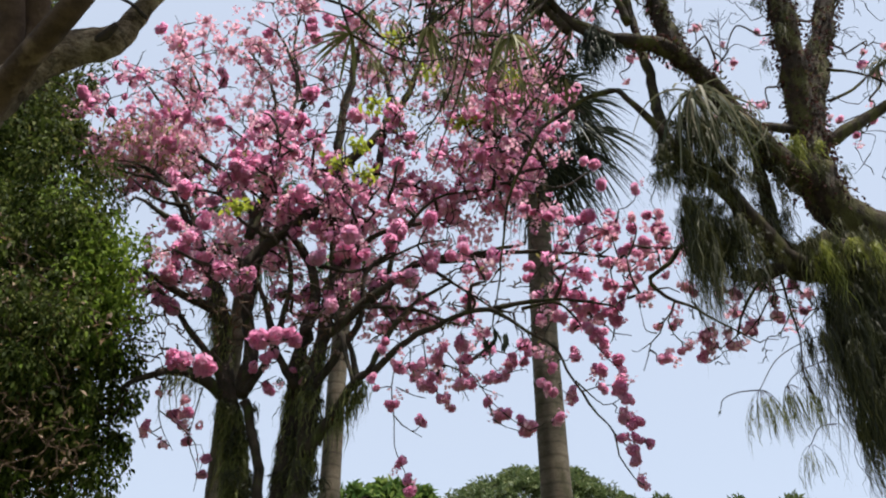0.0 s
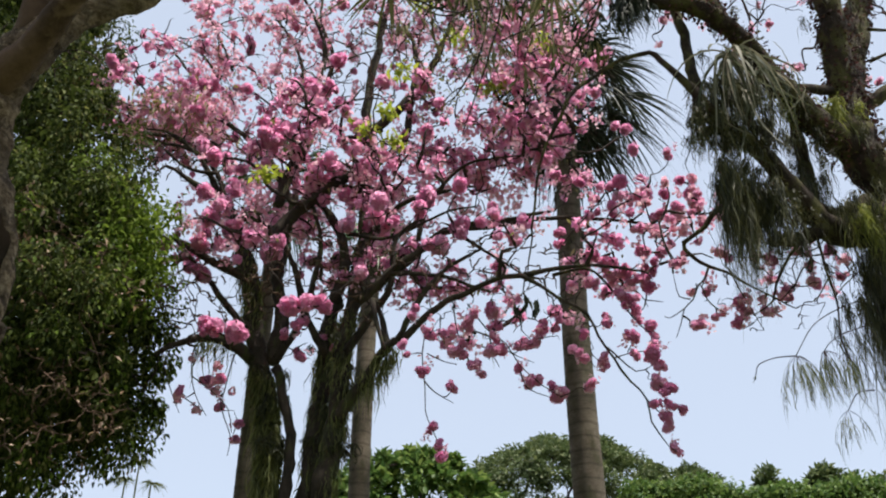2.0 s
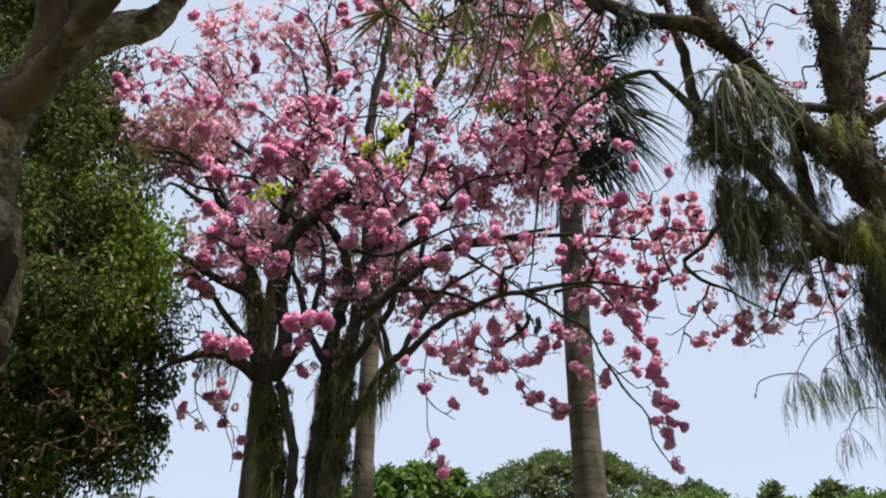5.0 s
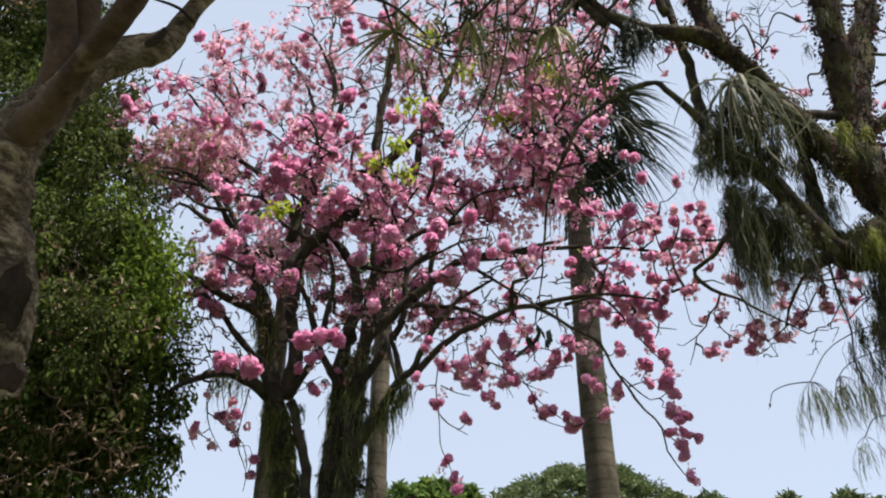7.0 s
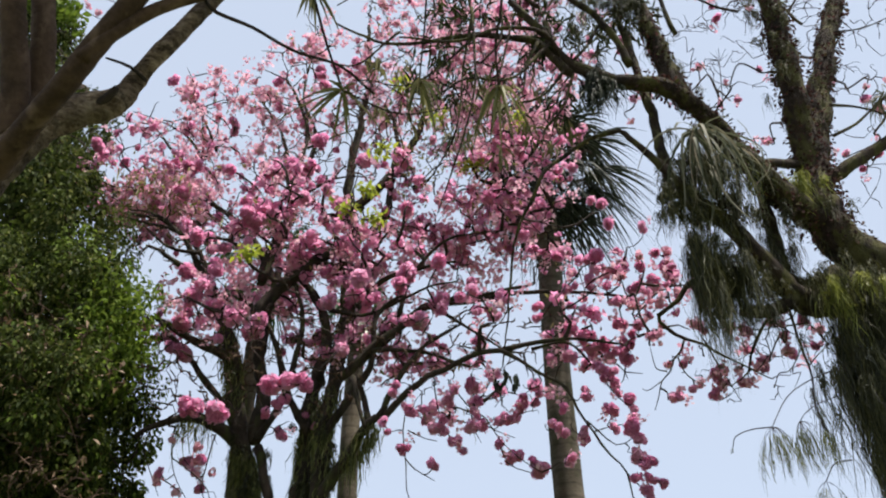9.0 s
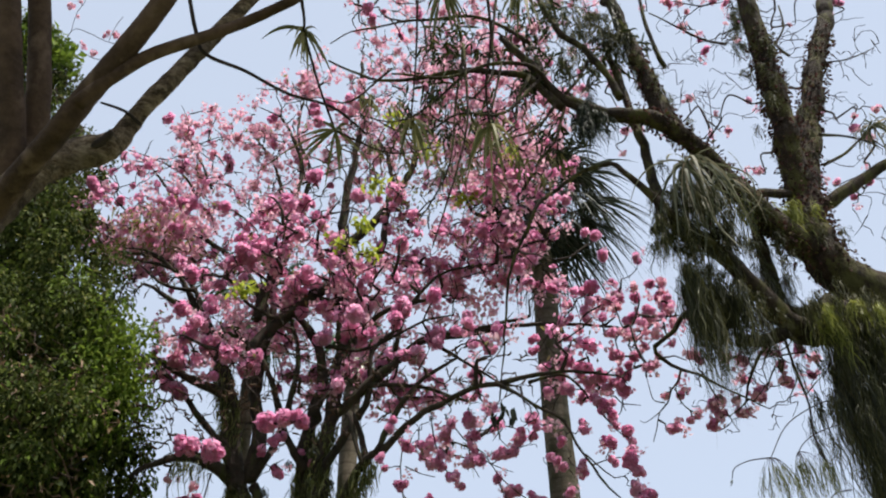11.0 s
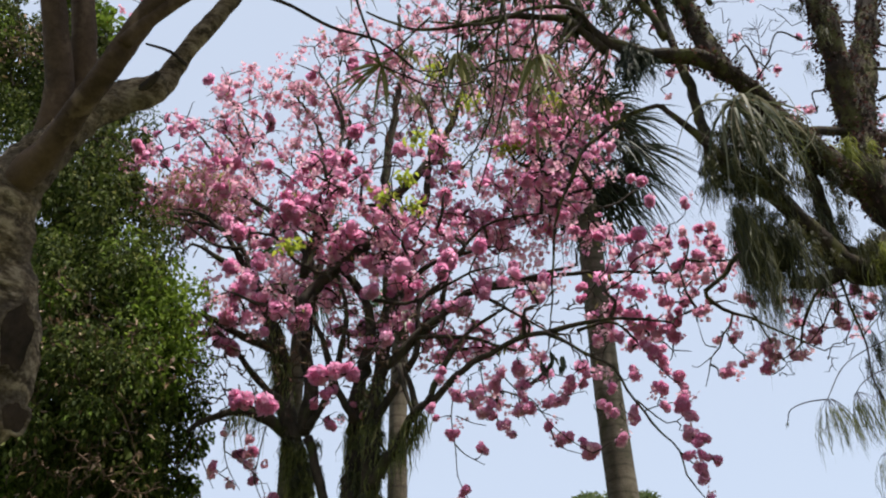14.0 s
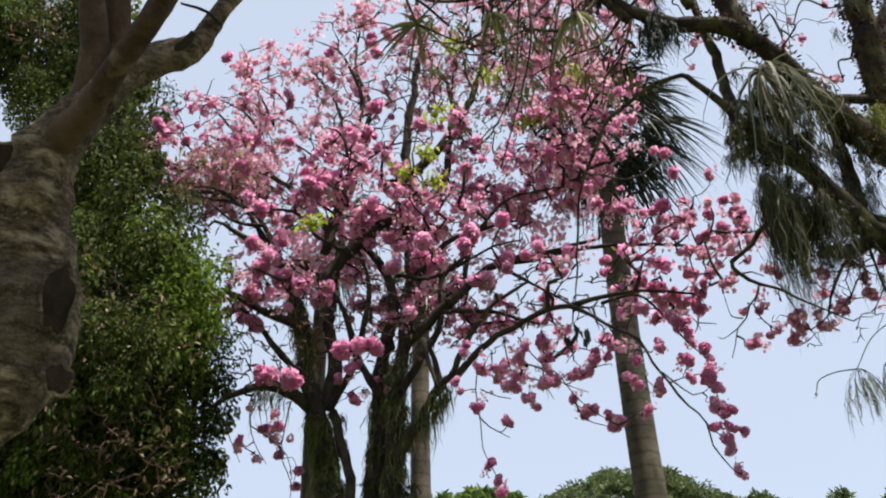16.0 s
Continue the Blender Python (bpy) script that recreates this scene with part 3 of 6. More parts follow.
    # thin trailing shoots under the crown
    for pts in (
        [(-3.07, 8.60, 5.29), (-3.06, 8.57, 5.04), (-2.96, 8.53, 4.73), (-2.79, 8.50, 4.46)],
        [(-3.33, 8.60, 5.27), (-3.36, 8.57, 5.04), (-3.22, 8.53, 4.75), (-3.08, 8.50, 4.49)],
        [(-3.05, 8.60, 4.94), (-2.82, 8.57, 4.78), (-2.58, 8.53, 4.55), (-2.50, 8.50, 4.28)],
        [(-2.65, 8.70, 5.23), (-2.68, 8.68, 4.89), (-2.68, 8.65, 4.59), (-2.54, 8.62, 4.28), (-2.54, 8.60, 4.07)],
        [(-3.18, 8.60, 4.75), (-2.96, 8.55, 4.61), (-2.83, 8.50, 4.51)],
        [(-0.48, 8.00, 5.23), (-0.52, 7.98, 4.94), (-0.48, 7.96, 4.57), (-0.47, 7.94, 4.32), (-0.41, 7.92, 4.16), (-0.33, 7.90, 3.98)],
        [(-0.06, 7.90, 5.46), (0.13, 7.88, 5.17), (0.32, 7.86, 5.00), (0.45, 7.84, 4.76), (0.64, 7.82, 4.56), (0.83, 7.80, 4.42)],
        [(-0.21, 8.00, 5.49), (-0.17, 7.97, 5.19), (-0.10, 7.95, 4.95), (-0.01, 7.92, 4.80), (0.13, 7.90, 4.67)],
        [(-0.48, 7.92, 4.62), (-0.39, 7.91, 4.51), (-0.20, 7.90, 4.39)],
        [(0.45, 7.90, 4.78), (0.51, 7.85, 4.53), (0.72, 7.80, 4.42)],
        [(-0.00, 8.00, 5.20), (0.16, 7.97, 5.12), (0.38, 7.93, 4.92), (0.60, 7.90, 4.81)],
        [(-0.47, 8.00, 4.95), (-0.30, 7.95, 4.84), (-0.17, 7.90, 4.79)],
        [(1.36, 7.70, 4.78), (1.51, 7.65, 4.81), (1.66, 7.60, 4.81)],
        [(1.30, 7.70, 4.89), (1.54, 7.65, 4.62), (1.70, 7.60, 4.67)],
    ):
        L("shoot", pts, 0.008, 0.004)
    # tips of the twigs, by regions of the crown
    tips, sparse = [], []
    for centre, radii, k in (
        ((-4.09, 9.40, 9.49), (1.1, 1.0, 0.9), 80),
        ((-3.38, 9.80, 10.74), (1.3, 1.1, 0.9), 115),
        ((-2.07, 10.00, 11.67), (1.3, 1.2, 1.3), 108),
        ((-0.41, 10.00, 12.06), (1.3, 1.2, 1.4), 140),
        ((1.01, 9.40, 11.19), (1.0, 1.1, 1.2), 150),
        ((0.35, 9.60, 12.0), (1.2, 1.0, 1.0), 70),
        ((-0.25, 10.20, 14.92), (1.4, 1.2, 1.1), 94),
        ((1.74, 9.60, 14.13), (1.3, 1.2, 1.1), 81),
        ((-4.31, 9.20, 8.82), (0.8, 1.0, 0.45), 56),
        ((1.55, 9.40, 10.14), (0.4, 0.9, 0.9), 34),
        ((-1.06, 9.00, 7.50), (0.75, 0.7, 0.5), 44),
        ((-2.79, 9.00, 7.75), (1.2, 1.0, 0.9), 62),
        ((-1.63, 9.20, 8.44), (1.1, 1.1, 1.0), 92),
        ((-0.03, 9.20, 8.63), (1.2, 1.1, 1.0), 128),
        ((0.95, 8.80, 8.45), (0.8, 1.0, 0.8), 70),
        ((-3.00, 8.70, 6.34), (0.8, 0.7, 0.6), 22),
        ((-1.52, 8.80, 6.63), (0.9, 0.8, 0.5), 32),
        ((-0.16, 8.40, 6.40), (1.1, 0.9, 0.5), 32),
        ((1.11, 8.20, 6.29), (0.9, 0.9, 0.55), 24),
        ((0.10, 8.30, 5.45), (0.75, 0.6, 0.3), 16),
    ):
        tips.append(clustered(centre, radii, k) if centre[2] < 9.4 else in_ellipsoid(centre, radii, k, 0.25))
    for centre, radii, k in (
        ((-2.92, 8.60, 4.85), (0.45, 0.4, 0.35), 4),
        ((-2.68, 9.00, 4.61), (0.15, 0.3, 0.35), 3),
        ((-1.89, 8.90, 5.50), (0.4, 0.5, 0.3), 8),
    ):
        sparse.append(in_ellipsoid(centre, radii, k))
    hung = [
        # on the drooping end of the arching limb
        [(1.83, 7.60, 3.85), (1.78, 7.60, 4.08), (1.93, 7.60, 4.22), (1.84, 7.60, 4.25), (1.68, 7.60, 4.29), (1.75, 7.60, 4.16), (1.81, 7.60, 4.45), (1.72, 7.60, 4.48), (1.71, 7.60, 4.67), (1.71, 7.60, 4.83), (1.66, 7.60, 4.77), (1.54, 7.60, 4.77), (1.50, 7.60, 4.95), (1.55, 7.60, 4.97)],
        [(1.72, 7.70, 5.10), (1.65, 7.70, 5.19), (1.52, 7.70, 5.36), (1.59, 7.70, 5.31), (1.30, 7.70, 5.21), (1.26, 7.70, 4.78), (1.08, 7.70, 4.47), (1.07, 7.70, 4.76), (0.97, 7.70, 4.88), (1.07, 7.70, 5.03), (1.49, 7.70, 5.46), (1.61, 7.70, 5.41), (1.25, 7.70, 5.57), (1.17, 7.70, 5.59)],
        # on the shoots below the crown
        [(-0.50, 7.90, 4.71), (-0.41, 7.90, 4.14), (-0.33, 7.90, 3.98), (-0.21, 7.90, 4.55), (-0.20, 7.90, 4.93), (-0.13, 7.90, 4.95), (-0.01, 7.90, 4.79), (0.08, 7.90, 4.70), (-0.11, 7.90, 5.04), (0.26, 7.90, 4.95), (0.16, 7.90, 4.90), (0.23, 7.90, 5.07), (0.62, 7.90, 5.02), (0.68, 7.90, 5.18), (0.71, 7.90, 5.23), (0.44, 7.90, 4.75)],
        [(0.56, 7.90, 4.63), (0.62, 7.90, 4.61), (0.75, 7.90, 4.55), (0.83, 7.90, 4.46), (0.86, 7.90, 4.49), (0.87, 7.90, 5.28), (-0.01, 7.90, 5.36), (0.22, 7.90, 5.35), (-0.04, 7.90, 5.26), (0.26, 7.90, 5.22), (-0.60, 7.90, 5.40), (-0.67, 7.90, 4.91), (-0.46, 7.90, 5.13), (0.49, 7.90, 5.03)],
        # along the upper boughs at the open flank
        [(1.59, 8.20, 7.11), (1.24, 8.20, 7.19), (1.42, 8.20, 6.95), (1.74, 8.20, 6.99), (1.96, 8.20, 7.23), (2.01, 8.20, 7.09), (1.59, 8.20, 6.75), (1.27, 8.20, 6.69), (1.80, 8.20, 6.90), (1.41, 8.20, 6.75), (1.49, 8.20, 6.42), (1.56, 8.20, 6.39), (1.89, 8.20, 6.54), (2.03, 8.20, 6.69)],
        [(1.46, 8.00, 6.01), (1.52, 8.00, 5.86), (1.63, 8.00, 5.86), (1.73, 8.00, 5.80), (1.61, 8.00, 5.92), (1.83, 8.00, 5.72), (1.95, 8.00, 5.99), (1.32, 8.00, 6.06), (1.90, 8.00, 5.87), (1.23, 8.00, 6.09), (2.14, 8.00, 6.86), (2.22, 8.00, 7.41), (1.85, 8.00, 7.49), (2.21, 8.00, 6.63)],
    ]
    for h in hung:
        mates = np.array(h)[rng.random(len(h)) < 0.6]
        sparse += [np.array(h), mates + rng.normal(0, 0.06, mates.shape)]
    drooping = spline([(0.57, 7.80, 5.68), (0.77, 7.77, 5.56), (0.95, 7.74, 5.41), (1.11, 7.71, 5.22), (1.20, 7.68, 5.00), (1.35, 7.65, 4.76), (1.47, 7.62, 4.51), (1.60, 7.59, 4.32), (1.62, 7.56, 4.08), (1.75, 7.53, 3.89), (1.79, 7.50, 3.81)], 0.03)
    heads = np.array([(-1.92, 8.00, 5.49), (-1.74, 8.00, 5.52), (-1.60, 8.00, 5.54), (-2.86, 8.10, 5.30), (-2.71, 8.10, 5.29), (-2.48, 8.10, 5.23), (-2.89, 8.00, 6.61), (-2.80, 8.00, 6.79), (-3.08, 8.10, 6.98), (-2.73, 8.00, 6.99), (-3.07, 8.10, 7.50)]
        + [(-2.34, 8.60, 8.92), (-2.13, 8.60, 9.02), (-1.90, 8.60, 8.97), (-2.55, 8.40, 7.97), (-2.39, 8.40, 8.09), (-2.68, 8.40, 7.86), (-1.02, 7.80, 6.66), (-0.15, 7.90, 6.93), (-0.60, 8.00, 6.68), (-1.75, 8.60, 9.47), (-1.27, 8.20, 6.03), (-1.16, 8.60, 9.07)])
    seeds = [(-3.68, 8.80, 9.25), (-3.49, 8.80, 9.23), (-3.97, 9.20, 10.33), (-3.18, 9.20, 10.33), (-2.36, 8.60, 8.32), (-3.63, 8.70, 8.70), (-2.07, 9.30, 11.49), (-1.77, 8.50, 7.68), (-2.49, 8.50, 8.01), (-0.58, 8.20, 6.85), (-0.17, 8.20, 6.54), (-0.35, 8.20, 6.29), (-2.26, 8.50, 6.57), (-2.79, 8.40, 6.68), (-3.11, 8.40, 6.41), (-3.14, 8.50, 6.18), (-0.94, 8.30, 6.70), (-1.54, 8.50, 6.79), (-3.21, 8.50, 7.79)]
    seeds += [(0.82, 8.20, 7.85), (1.36, 8.20, 7.64), (1.85, 8.30, 8.00), (2.16, 8.20, 7.35), (1.68, 8.10, 7.11), (1.95, 8.10, 7.00), (2.44, 8.10, 6.93), (2.54, 8.10, 6.78), (0.97, 8.10, 7.23), (1.42, 8.10, 6.96), (0.48, 8.00, 6.26), (0.07, 8.00, 6.34), (0.22, 8.10, 6.74), (1.13, 8.00, 6.47), (0.94, 8.00, 6.23), (1.60, 7.90, 5.94), (1.37, 7.90, 5.91), (1.87, 7.90, 5.78), (1.99, 7.90, 6.06), (2.53, 7.90, 6.04), (-0.37, 8.10, 6.26)]
    seeds = np.array(seeds)
    tips, sparse = np.concatenate(tips), np.concatenate(sparse)
    twigs = Geo()
    stout = tips[tips[:, 2] < 9.6]
    tree.grow(stout[rng.permutation(len(stout))[:170]] - (0, 0.1, 0.06), twigs, twig=0.016, gnarl=0.4, step=0.2, sides=6, soft=True)
    tree.grow(np.concatenate([heads - (0, 0, 0.05), seeds - (0, 0, 0.05), tips]), twigs)
    tree.grow(sparse, twigs, twig=0.006, gnarl=0.4, rise=-0.1, soft=True)
    bare = tips[tips[:, 2] < 9.8]
    bare = np.concatenate([bare[rng.integers(0, len(bare), 1300)], in_ellipsoid((-2.33, 8.70, 6.27), (1.4, 0.4, 0.9), 300), in_ellipsoid((-0.41, 8.40, 6.25), (1.4, 0.4, 0.6), 200)])
    tree.grow(bare + rng.normal(0, 0.22, bare.shape) - (0, 0.08, 0.05), twigs, twig=0.0068, gnarl=0.2, step=0.1)
    tangle = np.concatenate([in_ellipsoid((-2.89, 8.40, 6.11), (0.9, 0.35, 0.75), 130), in_ellipsoid((-1.62, 8.50, 6.02), (1.1, 0.35, 0.7), 160), in_ellipsoid((-0.15, 8.10, 6.09), (1.2, 0.35, 0.5), 90), in_ellipsoid((-3.53, 8.60, 7.99), (0.7, 0.35, 0.5), 70), in_ellipsoid((-1.31, 9.00, 9.67), (1.2, 0.4, 1.0), 120)])
    brown = Geo()
    tree.grow(tangle, brown, twig=0.0105, gnarl=0.34, step=0.16, soft=True)
    part("branchwork", brown, M_bark_limb, base, "crooked brown branches in front of the stems", "stuff")
    fine = tips[tips[:, 2] > 9.4]
    fine = fine[rng.integers(0, len(fine), 900)]
    tree.grow(fine + rng.normal(0, 0.12, fine.shape) - (0, 0.06, 0.08), twigs, twig=0.0062, gnarl=0.2, step=0.1)
    trail = drooping[rng.integers(0, len(drooping) // 2, 14)] - rng.uniform(0.1, 0.4, (14, 1)) * (0.25, 0, 1) + rng.normal(0, 0.12, (14, 3))
    tree.grow(np.concatenate([trail, in_ellipsoid((0.21, 7.90, 5.25), (0.8, 0.4, 0.4), 40)]), twigs, twig=0.0055, gnarl=0.4, rise=-0.25, step=0.12, soft=True)
    part("twigwork", twigs, M_twig, base, "tangle of thin dark crooked twigs", "stuff")
    sizes = np.concatenate([rng.uniform(0.82, 1.0, len(heads)), rng.uniform(0.36, 0.56, len(sparse))])
    bloom(base, np.concatenate([heads, sparse]), sizes, np.where(sizes > 0.7, rng.integers(0, len(HEADS), len(sizes)), rng.integers(5, len(HEADS), len(sizes))))
    near = np.concatenate([seeds[:19], seeds[19::2], seeds[:19] + rng.normal(0, 0.1, (19, 3)), seeds[::3] + rng.normal(0, 0.12, (14, 3))])
    bloom(base, near, rng.uniform(0.55, 0.95, len(near)) * np.where(near[:, 0] > 0.3, 0.8, 1.0), rng.integers(0, len(HEADS), len(near)))
    low = tips[tips[:, 2] < 10.0]
    high = tips[tips[:, 2] >= 10.0]
    low = low[rng.permutation(len(low))]
    small = np.clip((low[:150, 2] - 5.6) / 2.2, 0.0, 1.0) * np.clip(1.3 - 0.35 * (low[:150, 0] + 0.5), 0.4, 1.0) * np.clip(2.1 - 0.2 * low[:150, 2], 0.1, 1.0)
    bloom(base, low[:150], (0.46 + 0.4 * small) * rng.uniform(0.7, 1.2, 150), rng.integers(0, len(HEADS), 150))
    mass = Geo()
    rest = low[150:]
    bloom_mass(mass, rest, 0.55, 1.05)
    part("blossom", mass, M_petal, base, "loose sprays of pink flowers", "stuff")
    mass = Geo()
    bloom_mass(mass, np.concatenate([high + rng.normal(0, 0.13, high.shape)] + [in_ellipsoid((-3.97, 9.00, 8.81), (0.75, 0.4, 0.4), 90)]), 0.7, 1.25, FINE)
    bloom_mass(mass, high[::2], 0.6, 1.0)
    bloom_mass(mass, low + rng.normal(0, 0.12, low.shape), 0.6, 1.1, FINE)
    back = np.concatenate([in_ellipsoid((-4.27, 9.60, 9.24), (0.9, 0.5, 0.5), 70), in_ellipsoid((-1.43, 9.80, 7.92), (1.9, 0.5, 0.9), 90), in_ellipsoid((0.35, 9.80, 8.7), (1.3, 0.5, 1.0), 70), in_ellipsoid((-3.21, 9.60, 7.61), (0.9, 0.5, 0.7), 70), in_ellipsoid((0.63, 9.20, 10.29), (1.0, 0.5, 1.0), 90)])
    bloom_mass(mass, back, 0.9, 1.5, FINE)
    bloom_mass(mass, sparse[::2] + rng.normal(0, 0.05, sparse[::2].shape), 0.4, 0.7, FINE)
    bloom_mass(mass, np.concatenate([in_ellipsoid((-2.92, 8.60, 4.85), (0.5, 0.4, 0.4), 9), in_ellipsoid((2.0, 8.20, 6.58), (0.6, 0.4, 0.5), 10)]), 0.4, 0.8)
    part("blossom", mass, M_petal_pale, base, "fine pale pink flowers of the upper crown", "stuff")
    pods = Geo()
    hang = np.concatenate([in_ellipsoid((-4.03, 8.90, 8.68), (0.9, 0.6, 0.3), 60), in_ellipsoid((-2.36, 8.80, 8.05), (0.9, 0.6, 0.5), 40), tips[rng.integers(0, len(tips), 60)]])
    strands(pods, hang, 0.24, 0.012, 0.1, 4, 0.004)
    part("pod_growth", pods, M_pod, base, "thin green hanging pods", "stuff")
    # yellow-green young leaves
    lime = Geo()
    for c in [(-1.04, 8.60, 8.17), (-1.27, 8.60, 7.90), (-0.89, 8.70, 8.91), (-2.37, 8.50, 7.18), (-0.94, 8.60, 7.73), (-0.19, 9.00, 9.78), (-0.69, 9.00, 10.44), (0.88, 8.60, 9.31), (0.27, 8.80, 8.70)]:
        p = np.array(c) - (0, 0.5, 0) + rng.normal(0, 0.055, (46, 3)) * (1.4, 1, 0.8)
        leaves(lime, p, rng.normal(0, 0.7, (46, 3)) - (0, 0, 0.3), 0.1, 0.045)
    fade = Geo()
    q = tips[rng.integers(0, len(tips), 1300)] + rng.normal(0, 0.09, (1300, 3))
    q = np.concatenate([q, clustered((0.1, 8.8, 9.3), (1.0, 0.6, 0.9), 350), clustered((-4.2, 8.9, 8.75), (0.8, 0.5, 0.35), 500)])
    leaves(fade, q, rng.normal(0, 0.5, q.shape) - (0, 0, 0.8), 0.085, 0.03)
    crest = tips[(tips[:, 2] > 8.2) & (tips[:, 2] < 12.5)]
    crest = crest[rng.permutation(len(crest))[:48]] - (0, 0.25, 0)
    bloom(base, crest, rng.uniform(0.45, 0.75, len(crest)), rng.integers(5, len(HEADS), len(crest)))
    part("withered_leaves", fade, M_leaf_fade, base, "olive and tan fading leaves among the flowers", "stuff")
    part("young_leaves", lime, M_leaf_lime, base, "yellow-green young leaves", "stuff")
    return tree


pink_tree = make_pink_tree()


# ---- palms ----
def make_palm(label, x, y, radius, top, fronds, fan, droop=0.8, green=False, crown=True):
    base = thing("palm_tree", label, "palm tree", (x, y, 0), group="palms behind the trumpet tree")
    geo = Geo()
    z = np.linspace(-0.1, top, int(top / 0.11))
    line = np.stack([0.03 * np.sin(z * 0.7), 0.03 * np.cos(z * 0.5), z], 1)
    r = radius * (1.12 - 0.3 * (z / top)) * (1 + 0.012 * np.sin(z * 28))
    sweep(geo, line, r, 20, 0.02)
    part("trunk", geo, M_palm, base, "straight grey ringed palm trunk")
    if not crown:
        return base
    for k in range(fronds):
        turn, tilt = 2.39996 * k + rng.uniform(-0.2, 0.2), 1.1 - 2.3 * (k + 0.5) / fronds * droop
        out = np.array([math.cos(turn) * math.cos(tilt), math.sin(turn) * math.cos(tilt), math.sin(tilt)])
        if fronds > 20:
            out = out + (0.2, -0.05, -0.1)
        reach = fan * rng.uniform(0.85, 1.1)
        s = np.linspace(0, 1, 8)[:, None]
        stalk = np.array((0, 0, top - 0.1)) + out * reach * 0.55 * s - np.array((0, 0, 1)) * reach * 0.12 * s**2
        f, stem = Geo(), Geo()
        sweep(stem, stalk, 0.02 * (1 - 0.5 * s[:, 0]), 5, cap=False)
        side = np.cross(out, (0, 0, 1))
        side /= np.linalg.norm(side)
        up = np.cross(side, out)
        u = np.linspace(0, 1, 6)[:, None]
        for i in range(28):
            a = (i / 27 - 0.5) * 4.4
            w = out * math.cos(a) + side * math.sin(a) + up * 0.12 * math.cos(3 * a) + rng.normal(0, 0.05, 3)
            ln = reach * 0.55 * (0.75 + 0.25 * math.cos(a)) * rng.uniform(0.85, 1.1)
            ribbon(f, stalk[-1] + w * ln * u - np.array((0, 0, 1)) * ln * 0.75 * u**2.2, 0.036, up + rng.normal(0, 0.2, 3))
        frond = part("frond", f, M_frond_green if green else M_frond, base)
        part("stalk", stem, M_twig, frond)
    return base


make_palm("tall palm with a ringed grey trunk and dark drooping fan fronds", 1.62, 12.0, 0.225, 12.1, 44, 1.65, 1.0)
make_palm("slender pale palm trunk behind the pink trees", -1.72, 13.0, 0.17, 9.6, 12, 0.8, 1.0, True)
make_palm("palm half hidden by a mossy stem", -2.95, 11.0, 0.135, 9.3, 12, 1.1, 1.0, True)


# ---- the large tree hung with moss ----
def moss_clump(line, k, length, width=0.008, label="grey-green moss hanging from a limb", material=None, sway=0.12, thick=0.08, ragged=0.55):
    """Strands that hang in uneven bunches from a stretch of a limb: a thing of its own."""
    pts = spline(line, 0.05)
    bunches = max(6, k // 26)
    tufts = pts[rng.integers(0, len(pts), bunches)] + rng.normal(0, thick, (bunches, 3)) * (1, 1, 0.6)
    own = rng.integers(0, bunches, k)
    reach = length * (1 + ragged * rng.uniform(-1, 0.35, bunches))
    lean = rng.normal(0, 0.05, (bunches, 3)) * (1, 1, 0)
    geo = Geo()
    strands(geo, tufts[own] + rng.normal(0, 0.018, (k, 3)), reach[own], width, sway, 9, 0.011, lean[own])
    ob = part("hanging_moss", geo, material or M_moss)
    tagged(ob, label, "moss", "moss on the trees", "stuff")
    return ob


def strap_plant(at, k, length, width, label, spread=1.0, rise=0.25):
    """A tuft of long arching strap leaves, each a part."""
    base = thing("strap_leaved_epiphyte", label, "epiphyte", at, group="epiphytes on the large tree")
    for _ in range(k):
        w = unit(1)[0] * (1, 1, 0.3) + (0, 0, rise * 0.4)
        ln = length * rng.uniform(0.5, 1.15)
        s = np.linspace(0, 1, 10)[:, None]
        bend = np.append(rng.normal(0, 0.12, 2), 0) * np.sin(s * rng.uniform(2, 5))
        line = (w * spread * rng.uniform(0.3, 0.75) * np.sin(s * 1.6) + bend * s * 1.8 - np.array((0, 0, 1)) * (s ** rng.uniform(1.5, 2.6)) * rng.uniform(0.75, 1.15)) * ln
        g = Geo()
        ribbon(g, line, width * rng.uniform(0.7, 1.2), (rng.normal(), rng.normal(), 0.6))
        part("leaf", g, M_strap, base)


